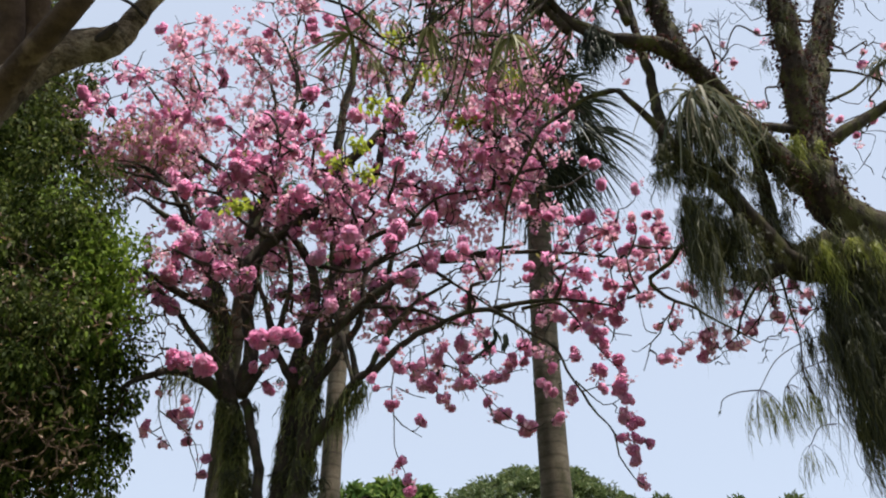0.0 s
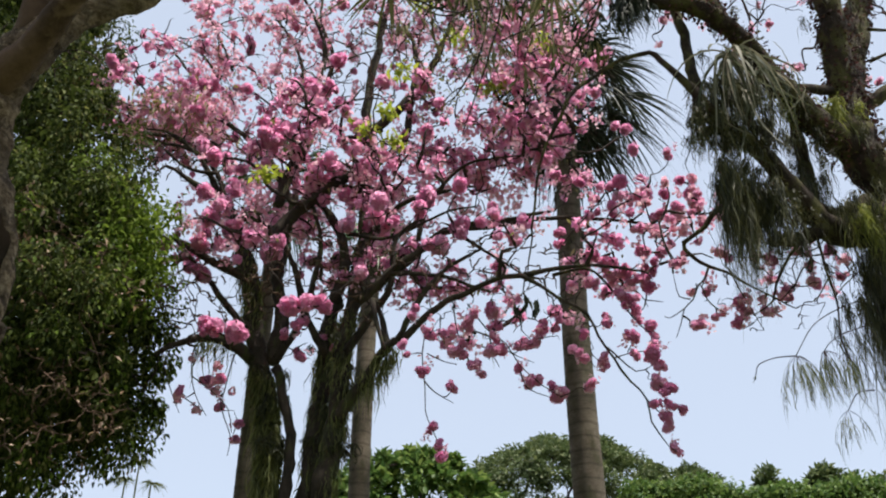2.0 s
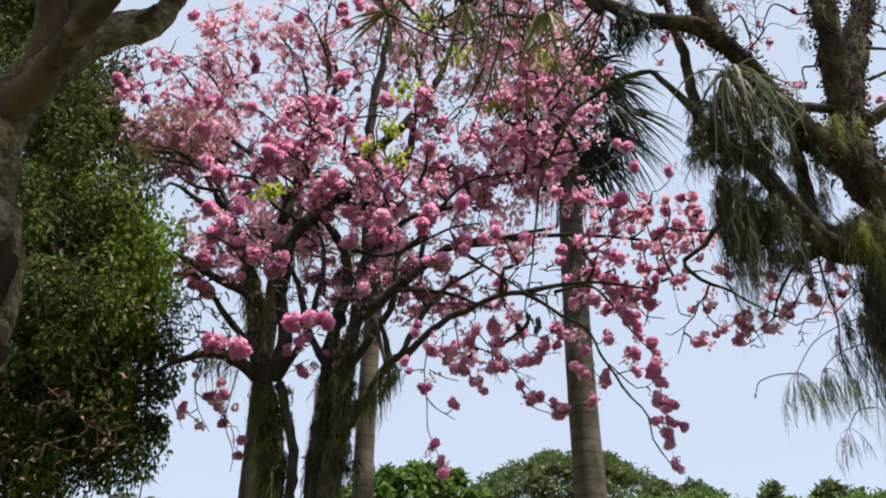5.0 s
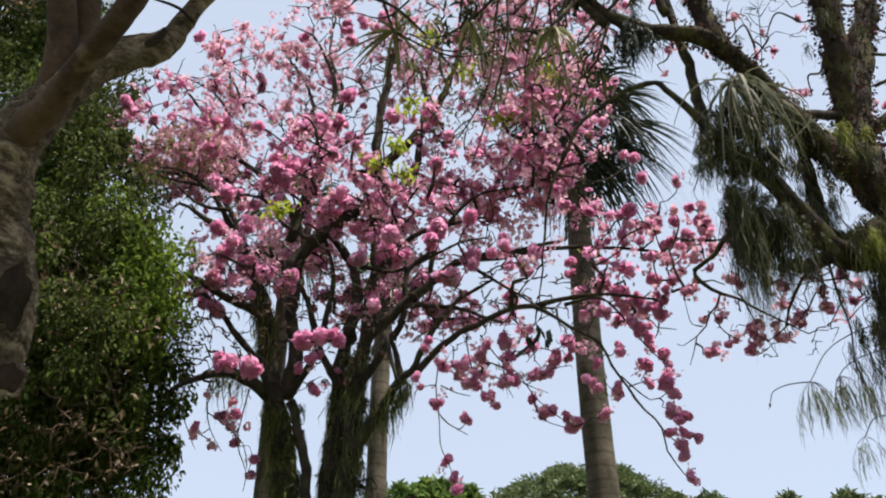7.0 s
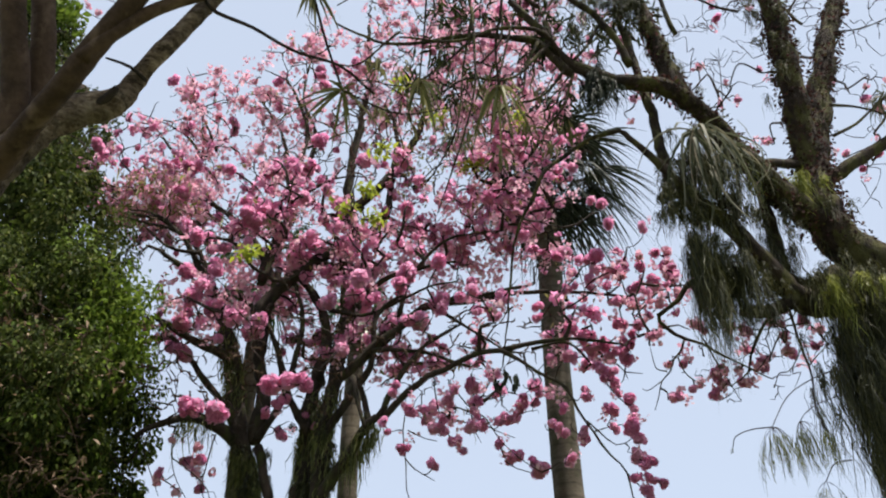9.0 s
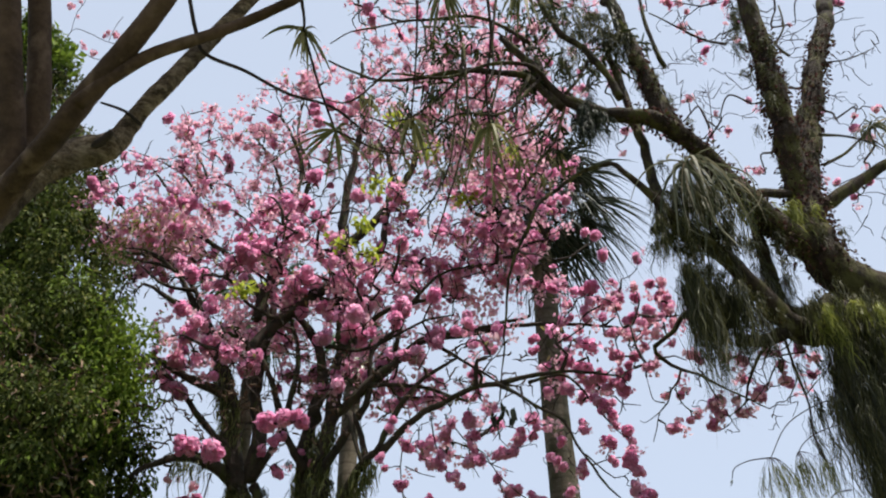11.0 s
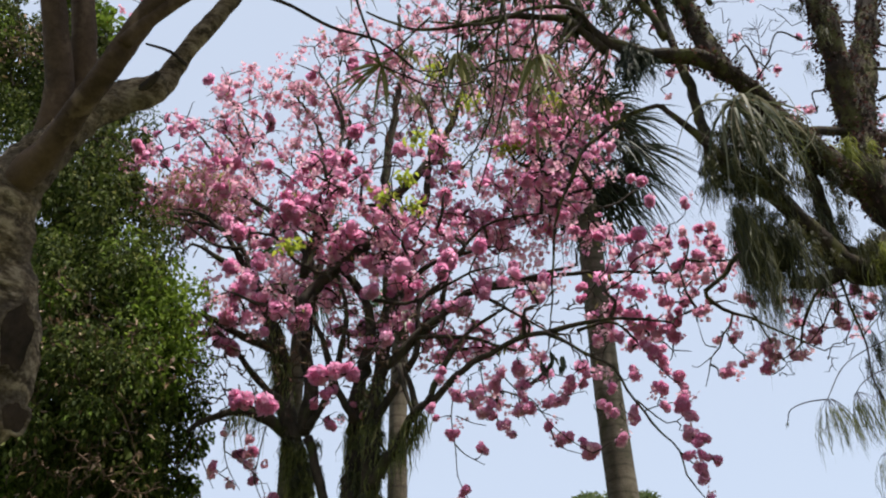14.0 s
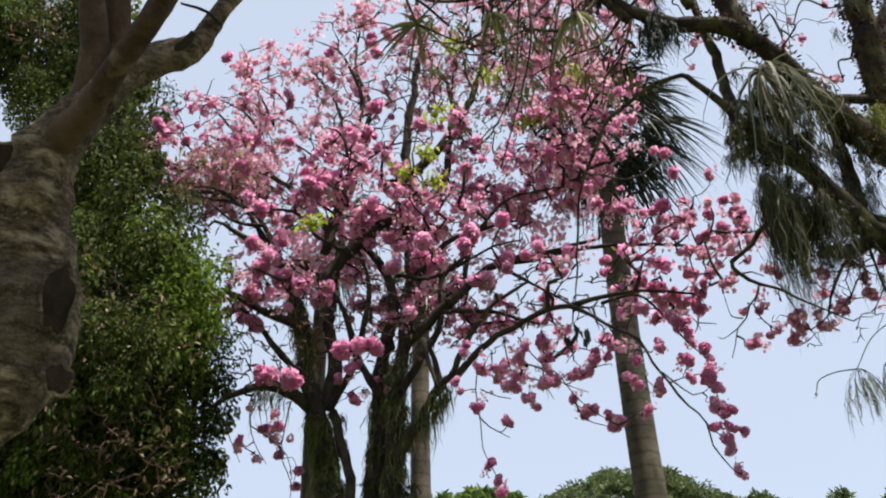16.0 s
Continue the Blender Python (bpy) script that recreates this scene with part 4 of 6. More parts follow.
def make_moss_tree():
    base = thing("mossy_tree", "large dark tree with mossy limbs covered in hanging plants", "tree")
    tree = Tree()
    L = lambda name, pts, r0, r1, label="": limb_part(tree, base, name, pts, r0, r1, M_bark_moss, 12, 0.25, label)
    L("trunk", [(4.9, 7.0, -0.1), (4.95, 7.0, 2.0)] + [(4.11, 7.00, 3.94), (4.24, 7.00, 4.89), (4.09, 7.00, 5.66), (3.60, 7.00, 5.92)], 0.42, 0.24, "thick mossy trunk")
    L("limb", [(4.56, 7.10, 5.29), (4.36, 7.10, 6.11), (4.05, 7.10, 6.45), (3.91, 7.10, 6.95), (4.03, 7.20, 7.65), (4.08, 7.20, 7.89)], 0.26, (0.25, 0.23, 0.2, 0.15, 0.07))
    L("limb", [(4.01, 7.20, 7.57), (4.33, 7.30, 8.50), (4.65, 7.40, 9.34), (5.26, 7.60, 10.82), (5.88, 7.80, 12.29)], 0.15, 0.1)
    L("limb", [(3.99, 7.20, 7.57), (3.97, 7.10, 8.22), (3.97, 7.00, 8.92), (3.99, 6.90, 9.97), (3.98, 6.80, 10.92)], 0.16, 0.11)
    L("limb", [(3.96, 7.10, 6.70), (3.67, 6.95, 6.79), (3.40, 6.80, 6.90)] + [(3.27, 6.70, 6.93), (2.90, 6.50, 7.36), (2.48, 6.30, 7.79), (2.00, 6.20, 8.00), (1.55, 6.20, 8.13), (1.27, 6.20, 8.33), (1.06, 6.20, 8.76), (0.72, 6.20, 9.31)], 0.16, 0.035, "long limb crossing above")
    L("limb", [(3.68, 7.00, 5.76), (3.29, 6.90, 5.75), (3.03, 6.75, 6.03), (2.80, 6.60, 6.26), (2.26, 6.40, 6.68), (1.96, 6.30, 7.07), (1.72, 6.30, 7.40), (1.43, 6.30, 7.31), (1.19, 6.30, 7.11), (0.90, 6.30, 6.82), (0.70, 6.40, 6.42), (0.55, 6.50, 5.91), (0.49, 6.60, 5.37), (0.47, 6.60, 5.11)], 0.15, (0.12, 0.1, 0.085, 0.06, 0.036, 0.026, 0.022, 0.02, 0.018, 0.015, 0.012, 0.008, 0.004))
    L("limb", [(3.62, 7.00, 5.98), (3.30, 7.00, 6.05), (3.30, 7.00, 6.59), (3.18, 6.80, 7.01)], 0.09, 0.05)
    L("limb", [(3.32, 6.90, 5.76), (2.95, 6.80, 5.56), (2.66, 6.70, 5.49)], 0.085, 0.045)
    L("limb", [(2.43, 6.30, 7.82), (2.33, 6.30, 8.36), (2.21, 6.30, 9.06), (2.01, 6.30, 10.03)], 0.11, 0.07)
    L("limb", [(2.38, 6.46, 6.48), (2.15, 6.40, 6.75), (2.14, 6.40, 7.19), (2.14, 6.50, 7.90), (2.10, 6.60, 8.68), (2.01, 6.70, 9.73)], 0.06, 0.04)
    L("limb", [(3.93, 7.15, 7.21), (4.25, 7.10, 7.48), (4.55, 7.10, 7.68), (4.91, 7.10, 7.89), (5.43, 7.10, 8.14)], 0.09, 0.05)
    L("limb", [(3.11, 6.65, 7.20), (3.50, 6.90, 7.43), (3.78, 7.10, 7.56), (4.05, 7.20, 7.53)], 0.05, 0.05)
    L("limb", [(1.49, 6.20, 8.08), (1.19, 6.20, 8.46), (1.08, 6.20, 8.94)], 0.05, 0.03)
    L("limb", [(1.27, 6.20, 8.25), (1.03, 6.00, 8.53), (0.56, 5.90, 8.50), (0.09, 5.80, 8.22), (-0.48, 5.80, 8.30)], 0.03, 0.01)
    L("limb", [(0.27, 5.80, 8.64), (0.17, 5.90, 7.93), (0.09, 6.00, 7.20), (-0.07, 6.10, 6.86), (-0.23, 6.20, 6.67)], 0.016, 0.006)
    for pts, r0, r1 in (
        ([(2.56, 6.80, 5.81), (2.32, 6.87, 5.95), (2.17, 6.93, 5.78), (1.98, 7.00, 5.65), (2.04, 7.07, 5.56), (2.23, 7.13, 5.46), (2.40, 7.20, 5.45), (2.57, 7.27, 5.38), (2.79, 7.33, 5.28), (3.06, 7.40, 5.16)], 0.03, 0.006),
        ([(2.27, 7.30, 5.56), (2.22, 7.32, 5.44), (2.14, 7.33, 5.35), (2.09, 7.35, 5.23), (2.00, 7.37, 5.14), (1.95, 7.38, 4.99), (1.90, 7.40, 4.86)], 0.012, 0.004),
        ([(2.19, 7.35, 5.38), (2.23, 7.37, 5.24), (2.30, 7.38, 5.16), (2.41, 7.40, 5.10)], 0.008, 0.004),
        ([(2.50, 7.35, 5.50), (2.57, 7.37, 5.30), (2.63, 7.38, 5.16), (2.71, 7.40, 4.96)], 0.008, 0.003),
        ([(2.05, 7.30, 5.21), (1.96, 7.33, 5.25), (1.95, 7.37, 5.39), (1.95, 7.40, 5.54)], 0.007, 0.003),
        ([(1.99, 7.35, 5.13), (1.86, 7.38, 5.05), (1.81, 7.40, 5.08)], 0.006, 0.003),
        ([(3.11, 6.80, 5.64), (2.91, 6.92, 5.47), (2.79, 7.05, 5.24), (2.77, 7.17, 5.13), (2.63, 7.30, 5.05)], 0.02, 0.005),
        ([(3.14, 6.80, 5.59), (3.17, 6.84, 5.30), (3.21, 6.88, 5.09), (3.23, 6.92, 4.93), (3.21, 6.96, 4.68), (3.25, 7.00, 4.53)], 0.014, 0.006),
        ([(3.04, 6.90, 5.56), (2.94, 7.00, 5.38), (2.99, 7.10, 5.28), (2.85, 7.20, 5.14)], 0.008, 0.004),
        ([(3.21, 6.90, 5.24), (3.10, 6.95, 5.06), (3.05, 7.00, 5.03)], 0.007, 0.003),
        ([(3.22, 6.90, 5.04), (3.36, 6.95, 5.18), (3.51, 7.00, 5.32)], 0.007, 0.003),
    ):
        L("bough", pts, r0, r1)
    for pts, r0, r1 in (
        ([(1.30, 6.20, 8.12), (1.12, 6.17, 8.36), (0.97, 6.13, 8.55), (0.64, 6.10, 8.57), (0.32, 6.07, 8.60), (0.01, 6.03, 8.52), (-0.31, 6.00, 8.44), (-0.63, 5.97, 8.39), (-0.93, 5.93, 8.53), (-1.17, 5.90, 8.66)], 0.05, 0.01),
        ([(1.05, 6.20, 9.17), (0.69, 6.16, 9.49), (0.37, 6.11, 9.58), (-0.07, 6.07, 9.51), (-0.39, 6.03, 9.45), (-0.65, 5.99, 9.30), (-0.96, 5.94, 9.18), (-1.17, 5.90, 8.94)], 0.026, 0.007),
        ([(1.94, 6.25, 8.29), (1.81, 6.22, 8.68), (1.62, 6.19, 9.04), (1.39, 6.16, 9.24), (1.26, 6.13, 9.58), (1.15, 6.10, 10.06)], 0.045, 0.028),
        ([(0.77, 6.10, 10.33), (0.67, 6.08, 9.66), (0.61, 6.05, 9.03), (0.56, 6.03, 8.47), (0.35, 6.00, 8.10)], 0.02, 0.012),
        ([(0.97, 6.10, 8.51), (0.82, 6.03, 8.09), (0.75, 5.97, 7.70), (0.53, 5.90, 7.34)], 0.022, 0.008),
        ([(0.32, 6.10, 8.63), (0.00, 6.05, 8.19), (-0.24, 6.00, 7.90), (-0.47, 5.95, 7.75), (-0.69, 5.90, 7.76)], 0.02, 0.006),
        ([(1.33, 6.20, 8.31), (1.51, 6.20, 8.54), (1.63, 6.20, 8.78), (1.80, 6.20, 9.09)], 0.02, 0.012),
        ([(2.63, 6.60, 9.15), (2.57, 6.60, 9.51), (2.54, 6.60, 9.93), (2.54, 6.60, 10.49)], 0.03, 0.02),
        ([(3.53, 6.80, 9.74), (3.22, 6.80, 9.88), (2.96, 6.80, 10.14), (2.69, 6.80, 10.40)], 0.018, 0.008),
        ([(4.35, 7.00, 9.71), (4.24, 7.00, 9.93), (4.41, 7.00, 10.24), (4.47, 7.00, 10.70)], 0.02, 0.01),
        ([(4.30, 7.10, 7.98), (4.60, 7.10, 8.15), (4.95, 7.10, 8.47), (5.15, 7.10, 8.64)], 0.02, 0.01),
        ([(4.38, 7.10, 8.45), (4.69, 7.10, 8.41), (4.96, 7.10, 8.28)], 0.02, 0.01),
        ([(4.83, 7.20, 9.79), (5.18, 7.20, 9.84), (5.57, 7.20, 10.04)], 0.012, 0.006),
    ):
        L("limb", pts, r0, r1)
    # a web of thin dark branches overhead
    L("branch", [(1.16, 6.10, 8.56), (0.64, 5.90, 7.77), (0.20, 5.80, 7.67), (-0.24, 5.80, 7.40), (-0.67, 5.80, 7.67)], 0.022, 0.006)
    L("branch", [(1.27, 6.20, 8.25), (0.99, 6.10, 7.74), (0.64, 6.00, 7.49), (0.25, 6.00, 7.27)], 0.02, 0.006)
    L("branch", [(1.32, 6.20, 8.13), (1.16, 6.20, 7.61), (0.98, 6.20, 7.38), (0.90, 6.20, 7.02)], 0.018, 0.005)
    L("branch", [(0.27, 5.80, 8.73), (0.28, 5.80, 7.67), (0.16, 5.90, 7.03), (0.03, 6.00, 6.64), (-0.10, 6.00, 6.18)], 0.018, 0.005)
    L("branch", [(0.67, 5.90, 8.50), (0.47, 5.90, 7.54), (0.41, 6.00, 7.05)], 0.014, 0.004)
    L("branch", [(-0.48, 5.80, 8.38), (-0.90, 5.80, 7.90), (-1.26, 5.90, 8.09), (-1.59, 5.90, 8.01)], 0.014, 0.004)
    tips = np.concatenate([
        in_ellipsoid((1.95, 7.80, 6.41), (0.6, 0.6, 0.4), 22),
        in_ellipsoid((2.44, 8.20, 6.75), (0.5, 0.6, 0.35), 20),
        np.array([(2.12, 7.40, 5.00), (2.17, 7.40, 5.05), (2.30, 7.40, 5.07), (2.37, 7.40, 5.11), (2.47, 7.40, 5.00), (2.56, 7.40, 5.05), (2.56, 7.40, 5.19), (2.61, 7.40, 5.29), (2.62, 7.40, 5.14), (2.84, 7.40, 5.13), (2.81, 7.40, 5.11), (2.29, 7.40, 5.38), (2.24, 7.40, 5.34), (2.10, 7.40, 5.33), (1.98, 7.40, 5.66), (2.06, 7.40, 5.67), (3.01, 7.40, 5.35), (2.95, 7.40, 5.29), (3.02, 7.40, 5.26), (2.76, 7.40, 5.26), (2.93, 7.40, 5.66), (2.90, 7.40, 5.72), (2.50, 7.40, 5.72), (2.42, 7.40, 5.78), (3.29, 7.40, 5.75), (2.77, 7.40, 5.72)]),
        in_ellipsoid((3.46, 7.80, 5.78), (0.4, 0.4, 0.35), 14),
        in_ellipsoid((4.04, 8.60, 9.94), (1.0, 0.8, 1.1), 16),
        in_ellipsoid((5.49, 8.20, 9.55), (0.5, 0.8, 1.1), 12),
        in_ellipsoid((2.19, 7.40, 9.34), (0.7, 0.8, 0.8), 16),
        in_ellipsoid((0.65, 7.00, 9.49), (1.0, 0.8, 0.7), 30),
        in_ellipsoid((3.86, 8.00, 12.17), (1.2, 0.8, 0.7), 26),
        in_ellipsoid((5.93, 8.00, 12.17), (0.8, 0.8, 0.7), 14),
        in_ellipsoid((-0.57, 6.60, 10.22), (0.9, 0.8, 0.6), 14),
    ])
    twigs = Geo()
    tree.grow(tips, twigs, gnarl=0.45, soft=True)
    bare = np.concatenate([in_ellipsoid((0.51, 6.30, 8.19), (0.9, 0.6, 0.6), 90), in_ellipsoid((-0.54, 6.30, 7.79), (0.8, 0.4, 0.7), 110), in_ellipsoid((3.93, 7.80, 10.61), (1.2, 0.7, 1.2), 170), in_ellipsoid((5.16, 7.60, 10.38), (0.9, 0.6, 1.0), 80), in_ellipsoid((5.03, 7.60, 8.24), (0.5, 0.5, 1.4), 50), in_ellipsoid((2.81, 7.30, 5.27), (0.9, 0.5, 0.4), 60)])
    tree.grow(bare, twigs, twig=0.005, gnarl=0.4, step=0.12, soft=True)
    part("twigwork", twigs, M_twig, base, "thin crooked twigs", "stuff")
    fresh = Geo()
    for c in np.concatenate([in_ellipsoid((0.56, 6.40, 7.88), (0.9, 0.6, 0.6), 16), in_ellipsoid((-0.55, 6.40, 7.96), (0.6, 0.4, 0.6), 7)]):
        leaves(fresh, c + rng.normal(0, 0.05, (11, 3)), rng.normal(0, 0.35, (11, 3)) - (0, 0, 0.9), 0.16, 0.035)
    part("fresh_foliage", fresh, M_leaf_near, base, "drooping yellow-green leaves", "stuff")
    # overhead leaves in a darkened leaf colour that carries their shade
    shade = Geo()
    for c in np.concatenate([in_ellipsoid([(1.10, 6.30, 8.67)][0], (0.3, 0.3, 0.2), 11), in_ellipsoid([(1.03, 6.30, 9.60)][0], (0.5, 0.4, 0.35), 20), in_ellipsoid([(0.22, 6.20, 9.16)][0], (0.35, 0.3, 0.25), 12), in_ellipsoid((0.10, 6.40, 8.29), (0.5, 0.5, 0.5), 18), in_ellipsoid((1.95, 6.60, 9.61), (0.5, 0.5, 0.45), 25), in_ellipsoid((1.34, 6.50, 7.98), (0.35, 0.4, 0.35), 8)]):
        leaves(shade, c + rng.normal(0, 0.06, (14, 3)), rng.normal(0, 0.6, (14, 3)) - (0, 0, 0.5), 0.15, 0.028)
    part("dark_foliage", shade, M_leaf_shade, base, "drooping narrow leaves coloured dark as in shade", "stuff")
    bloom(base, tips[::2], rng.uniform(0.34, 0.54, len(tips[::2])), rng.integers(5, len(HEADS), len(tips[::2])))
    loose = Geo()
    bloom_mass(loose, tips[1::2], 0.5, 0.9)
    bloom_mass(loose, tips[::2] + rng.normal(0, 0.08, tips[::2].shape), 0.6, 1.0, FINE)
    part("blossom", loose, M_petal_pale, base, "loose pale pink flowers", "stuff")
    # creeper leaves on the upright limbs
    creep = Geo()
    for a, r, k in (
        ([(3.99, 7.20, 7.57), (3.97, 7.10, 8.22), (3.97, 7.00, 8.92), (3.99, 6.90, 9.97)], 0.15, 1700),
        ([(4.01, 7.20, 7.57), (4.33, 7.30, 8.50), (4.65, 7.40, 9.34), (5.26, 7.60, 10.82)], 0.14, 1500),
        ([(4.05, 7.10, 6.45), (3.91, 7.10, 6.95), (4.03, 7.20, 7.65)], 0.21, 1300),
        ([(3.61, 6.90, 6.59), (3.27, 6.70, 6.93), (2.90, 6.50, 7.36), (2.48, 6.30, 7.79), (2.00, 6.20, 8.00)], 0.12, 900),
        ([(2.43, 6.30, 7.82), (2.33, 6.30, 8.36), (2.21, 6.30, 9.06)], 0.09, 400),
    ):
        pts = spline(a, 0.03)
        q = pts[rng.integers(0, len(pts), k)]
        d = unit(k)
        leaves(creep, q + d * r * rng.uniform(0.8, 1.28, (k, 1)), d + rng.normal(0, 0.5, (k, 3)) + (0, 0, -0.5), 0.045, 0.03)
    part("creeper", creep, M_creeper, base, "small reddish creeper leaves", "stuff")


make_moss_tree()
moss_clump([(2.23, 6.35, 6.13), (2.30, 6.38, 5.96), (2.38, 6.40, 5.85)], 760, 1.15, 0.0065, "long green moss hanging from a mossy limb", M_moss, 0.04, 0.045, 0.7)
moss_clump([(2.26, 6.45, 5.99), (2.38, 6.50, 5.79)], 420, 1.0, 0.0065, "dark moss among longer green moss", M_moss_dark, 0.04, 0.05, 0.7)
moss_clump([(2.45, 6.45, 5.92), (2.63, 6.53, 5.87), (2.82, 6.60, 5.73)], 800, 0.72, 0.0065, "dark matted moss under a limb", M_moss_dark, 0.05, 0.07, 0.7)
moss_clump([(2.13, 6.30, 6.65), (2.32, 6.35, 6.52), (2.55, 6.40, 6.37)], 420, 0.55, 0.0065, "green moss below a strap-leaved tuft", M_moss, 0.08, 0.09, 0.7)
moss_clump([(2.23, 6.40, 6.89), (2.42, 6.45, 6.75), (2.64, 6.50, 6.61)], 700, 0.5, 0.008, "dark tangled roots and moss behind strap leaves", M_moss_dark, 0.12, 0.1, 0.7)
moss_clump([(2.61, 6.40, 6.76), (2.83, 6.50, 6.57), (2.98, 6.60, 6.41)], 260, 0.45, 0.0065, "dark thin moss behind strap leaves", M_moss_dark, 0.06, 0.07, 0.7)
moss_clump([(3.06, 6.60, 7.06), (3.19, 6.67, 6.83), (3.27, 6.73, 6.61), (3.27, 6.80, 6.32)], 500, 0.36, 0.0065, "ragged dark moss under the great limb", M_moss_dark, 0.1, 0.08, 0.7)
moss_clump([(3.48, 6.85, 5.95), (3.76, 6.85, 5.89), (4.35, 6.85, 5.89)], 3000, 0.65, 0.006, "thick curtain of green moss on the trunk", M_moss, 0.07, 0.15)
moss_clump([(3.61, 6.90, 5.18), (3.80, 6.90, 4.73), (3.92, 6.90, 4.11)], 2600, 0.8, 0.006, "dark curtain of moss below the limb", M_moss_dark, 0.07, 0.17)
moss_clump([(3.75, 6.90, 5.54), (3.90, 6.90, 5.13), (4.05, 6.90, 4.73)], 2400, 0.8, 0.006, "matted dark moss covering the trunk", M_moss_dark, 0.07, 0.17)
moss_clump([(3.58, 6.80, 5.02), (3.70, 6.80, 4.37), (3.80, 6.80, 3.88)], 1200, 0.9, 0.006, "grey-green moss trailing from the trunk", M_moss, 0.07, 0.15)
moss_clump([(3.53, 6.80, 7.16), (3.79, 6.90, 6.87), (3.63, 6.90, 6.66)], 350, 0.3, 0.006, "green moss in the fork of the trunk", M_moss, 0.08, 0.12)
moss_clump([(3.17, 6.75, 6.76), (3.24, 6.90, 6.38), (3.31, 6.95, 6.01)], 700, 0.4, 0.006, "black-green moss on a short limb", M_moss_dark, 0.08, 0.08)
moss_clump([(1.43, 6.20, 8.08), (1.77, 6.20, 7.99)], 480, 0.5, 0.012, "dark drooping leaves under a limb", M_frond, 0.2, 0.06)
moss_clump([(1.95, 6.40, 6.46), (2.05, 6.40, 6.42)], 70, 0.5, 0.006, "thin wisps of pale moss", M_moss, 0.1, 0.05)
moss_clump([(1.96, 6.30, 9.63), (2.19, 6.30, 8.88), (2.38, 6.30, 8.11), (2.47, 6.30, 7.86)], 700, 0.32, 0.006, "short moss on a leaning limb", M_moss, 0.15, 0.09)
moss_clump([(3.90, 6.95, 8.51), (3.92, 6.90, 9.00), (3.94, 6.80, 9.85), (3.91, 6.70, 10.56)], 600, 0.3, 0.006, "short yellow-green moss on an upright limb", M_moss, 0.15, 0.13)
moss_clump([(0.87, 6.00, 8.88), (1.31, 6.20, 8.76), (1.57, 6.20, 8.33)], 260, 0.4, 0.009, "dark green leafy mass on a limb", M_moss_dark, 0.3, 0.14)
moss_clump([(2.64, 6.75, 5.55), (2.93, 6.80, 5.61)], 300, 0.25, 0.006, "short dark moss on a broken limb", M_moss_dark, 0.1, 0.07)
strap_plant([(2.40, 6.10, 7.18)][0], 56, 1.2, 0.024, "tuft of long arching grey-green strap leaves", 0.62)
strap_plant([(2.77, 6.30, 7.15)][0], 36, 0.8, 0.016, "tuft of arching dry strap leaves on a limb", 0.7)
moss_clump([(2.99, 6.60, 7.23), (3.10, 6.60, 7.12)], 160, 0.5, 0.008, "yellow-green pencil stems hanging in a tuft", M_moss_lime, 0.12, 0.05)
moss_clump([(3.37, 6.80, 7.14), (3.69, 6.80, 7.10)], 260, 0.5, 0.008, "bright yellow-green stems below the fork", M_moss_lime, 0.12, 0.06)
moss_clump([(3.46, 6.70, 5.79), (3.80, 6.70, 5.86), (4.10, 6.70, 5.79)], 420, 0.55, 0.008, "yellow-green stems over the mossy trunk", M_moss_lime, 0.12, 0.1)
moss_clump([(2.02, 6.30, 6.65), (2.20, 6.40, 6.42), (2.40, 6.50, 6.24), (2.66, 6.60, 6.09), (2.93, 6.70, 5.96), (3.17, 6.80, 5.82)], 1500, 0.26, 0.0065, "short olive moss clinging along a limb", M_moss, 0.14, 0.07)
moss_clump([(2.42, 6.45, 6.09), (2.58, 6.50, 5.94), (2.73, 6.55, 5.81)], 420, 0.8, 0.0065, "hanging mat of olive moss", M_moss, 0.05, 0.06, 0.8)
moss_clump([(1.30, 6.20, 9.97), (1.55, 6.20, 9.62), (1.86, 6.20, 9.49)], 520, 0.55, 0.0075, "olive moss hanging from an overhead limb", M_moss, 0.1, 0.12, 0.7)
moss_clump([(1.74, 6.30, 9.95), (1.94, 6.30, 9.50), (2.00, 6.30, 9.10)], 420, 0.4, 0.0075, "dark moss on an overhead limb", M_moss_dark, 0.12, 0.1, 0.7)
moss_clump([(3.82, 7.00, 10.78), (3.84, 7.00, 9.97), (3.86, 7.00, 9.39)], 420, 0.4, 0.0065, "yellow-green moss trailing from an upright limb", M_moss, 0.1, 0.1, 0.7)
moss_clump([(2.29, 6.40, 7.28), (2.51, 6.45, 7.19), (2.77, 6.50, 7.05)], 700, 0.5, 0.008, "dense dark root mass of a strap-leaved tuft", M_moss_dark, 0.14, 0.12, 0.6)
moss_clump([(2.29, 6.30, 7.13), (2.52, 6.35, 7.00), (2.78, 6.40, 6.83)], 420, 0.6, 0.008, "olive strands trailing from a root mass", M_moss, 0.1, 0.1, 0.7)
strap_plant((4.97, 7.00, 8.47), 40, 0.42, 0.02, "pale green spiky tuft on a side limb", 1.3, 0.5)
strap_plant((0.03, 6.10, 7.18), 36, 0.3, 0.014, "dark green spiky rosette on a hanging branch", 1.3, 0.4)


def shag(line, radius, k, length, label, width=0.011):
    """Short strands that cling to a stem: a thing of its own."""
    pts = spline(line, 0.05)
    d = unit(k) * (1, 1, 0)
    geo = Geo()
    strands(geo, pts[rng.integers(0, len(pts), k)] + d * radius * rng.uniform(0.8, 1.35, (k, 1)), length * rng.uniform(0.5, 1.4, k), width, 0.14, 5)
    tagged(part("clinging_moss", geo, M_shag), label, "moss", "moss on the trees", "stuff")


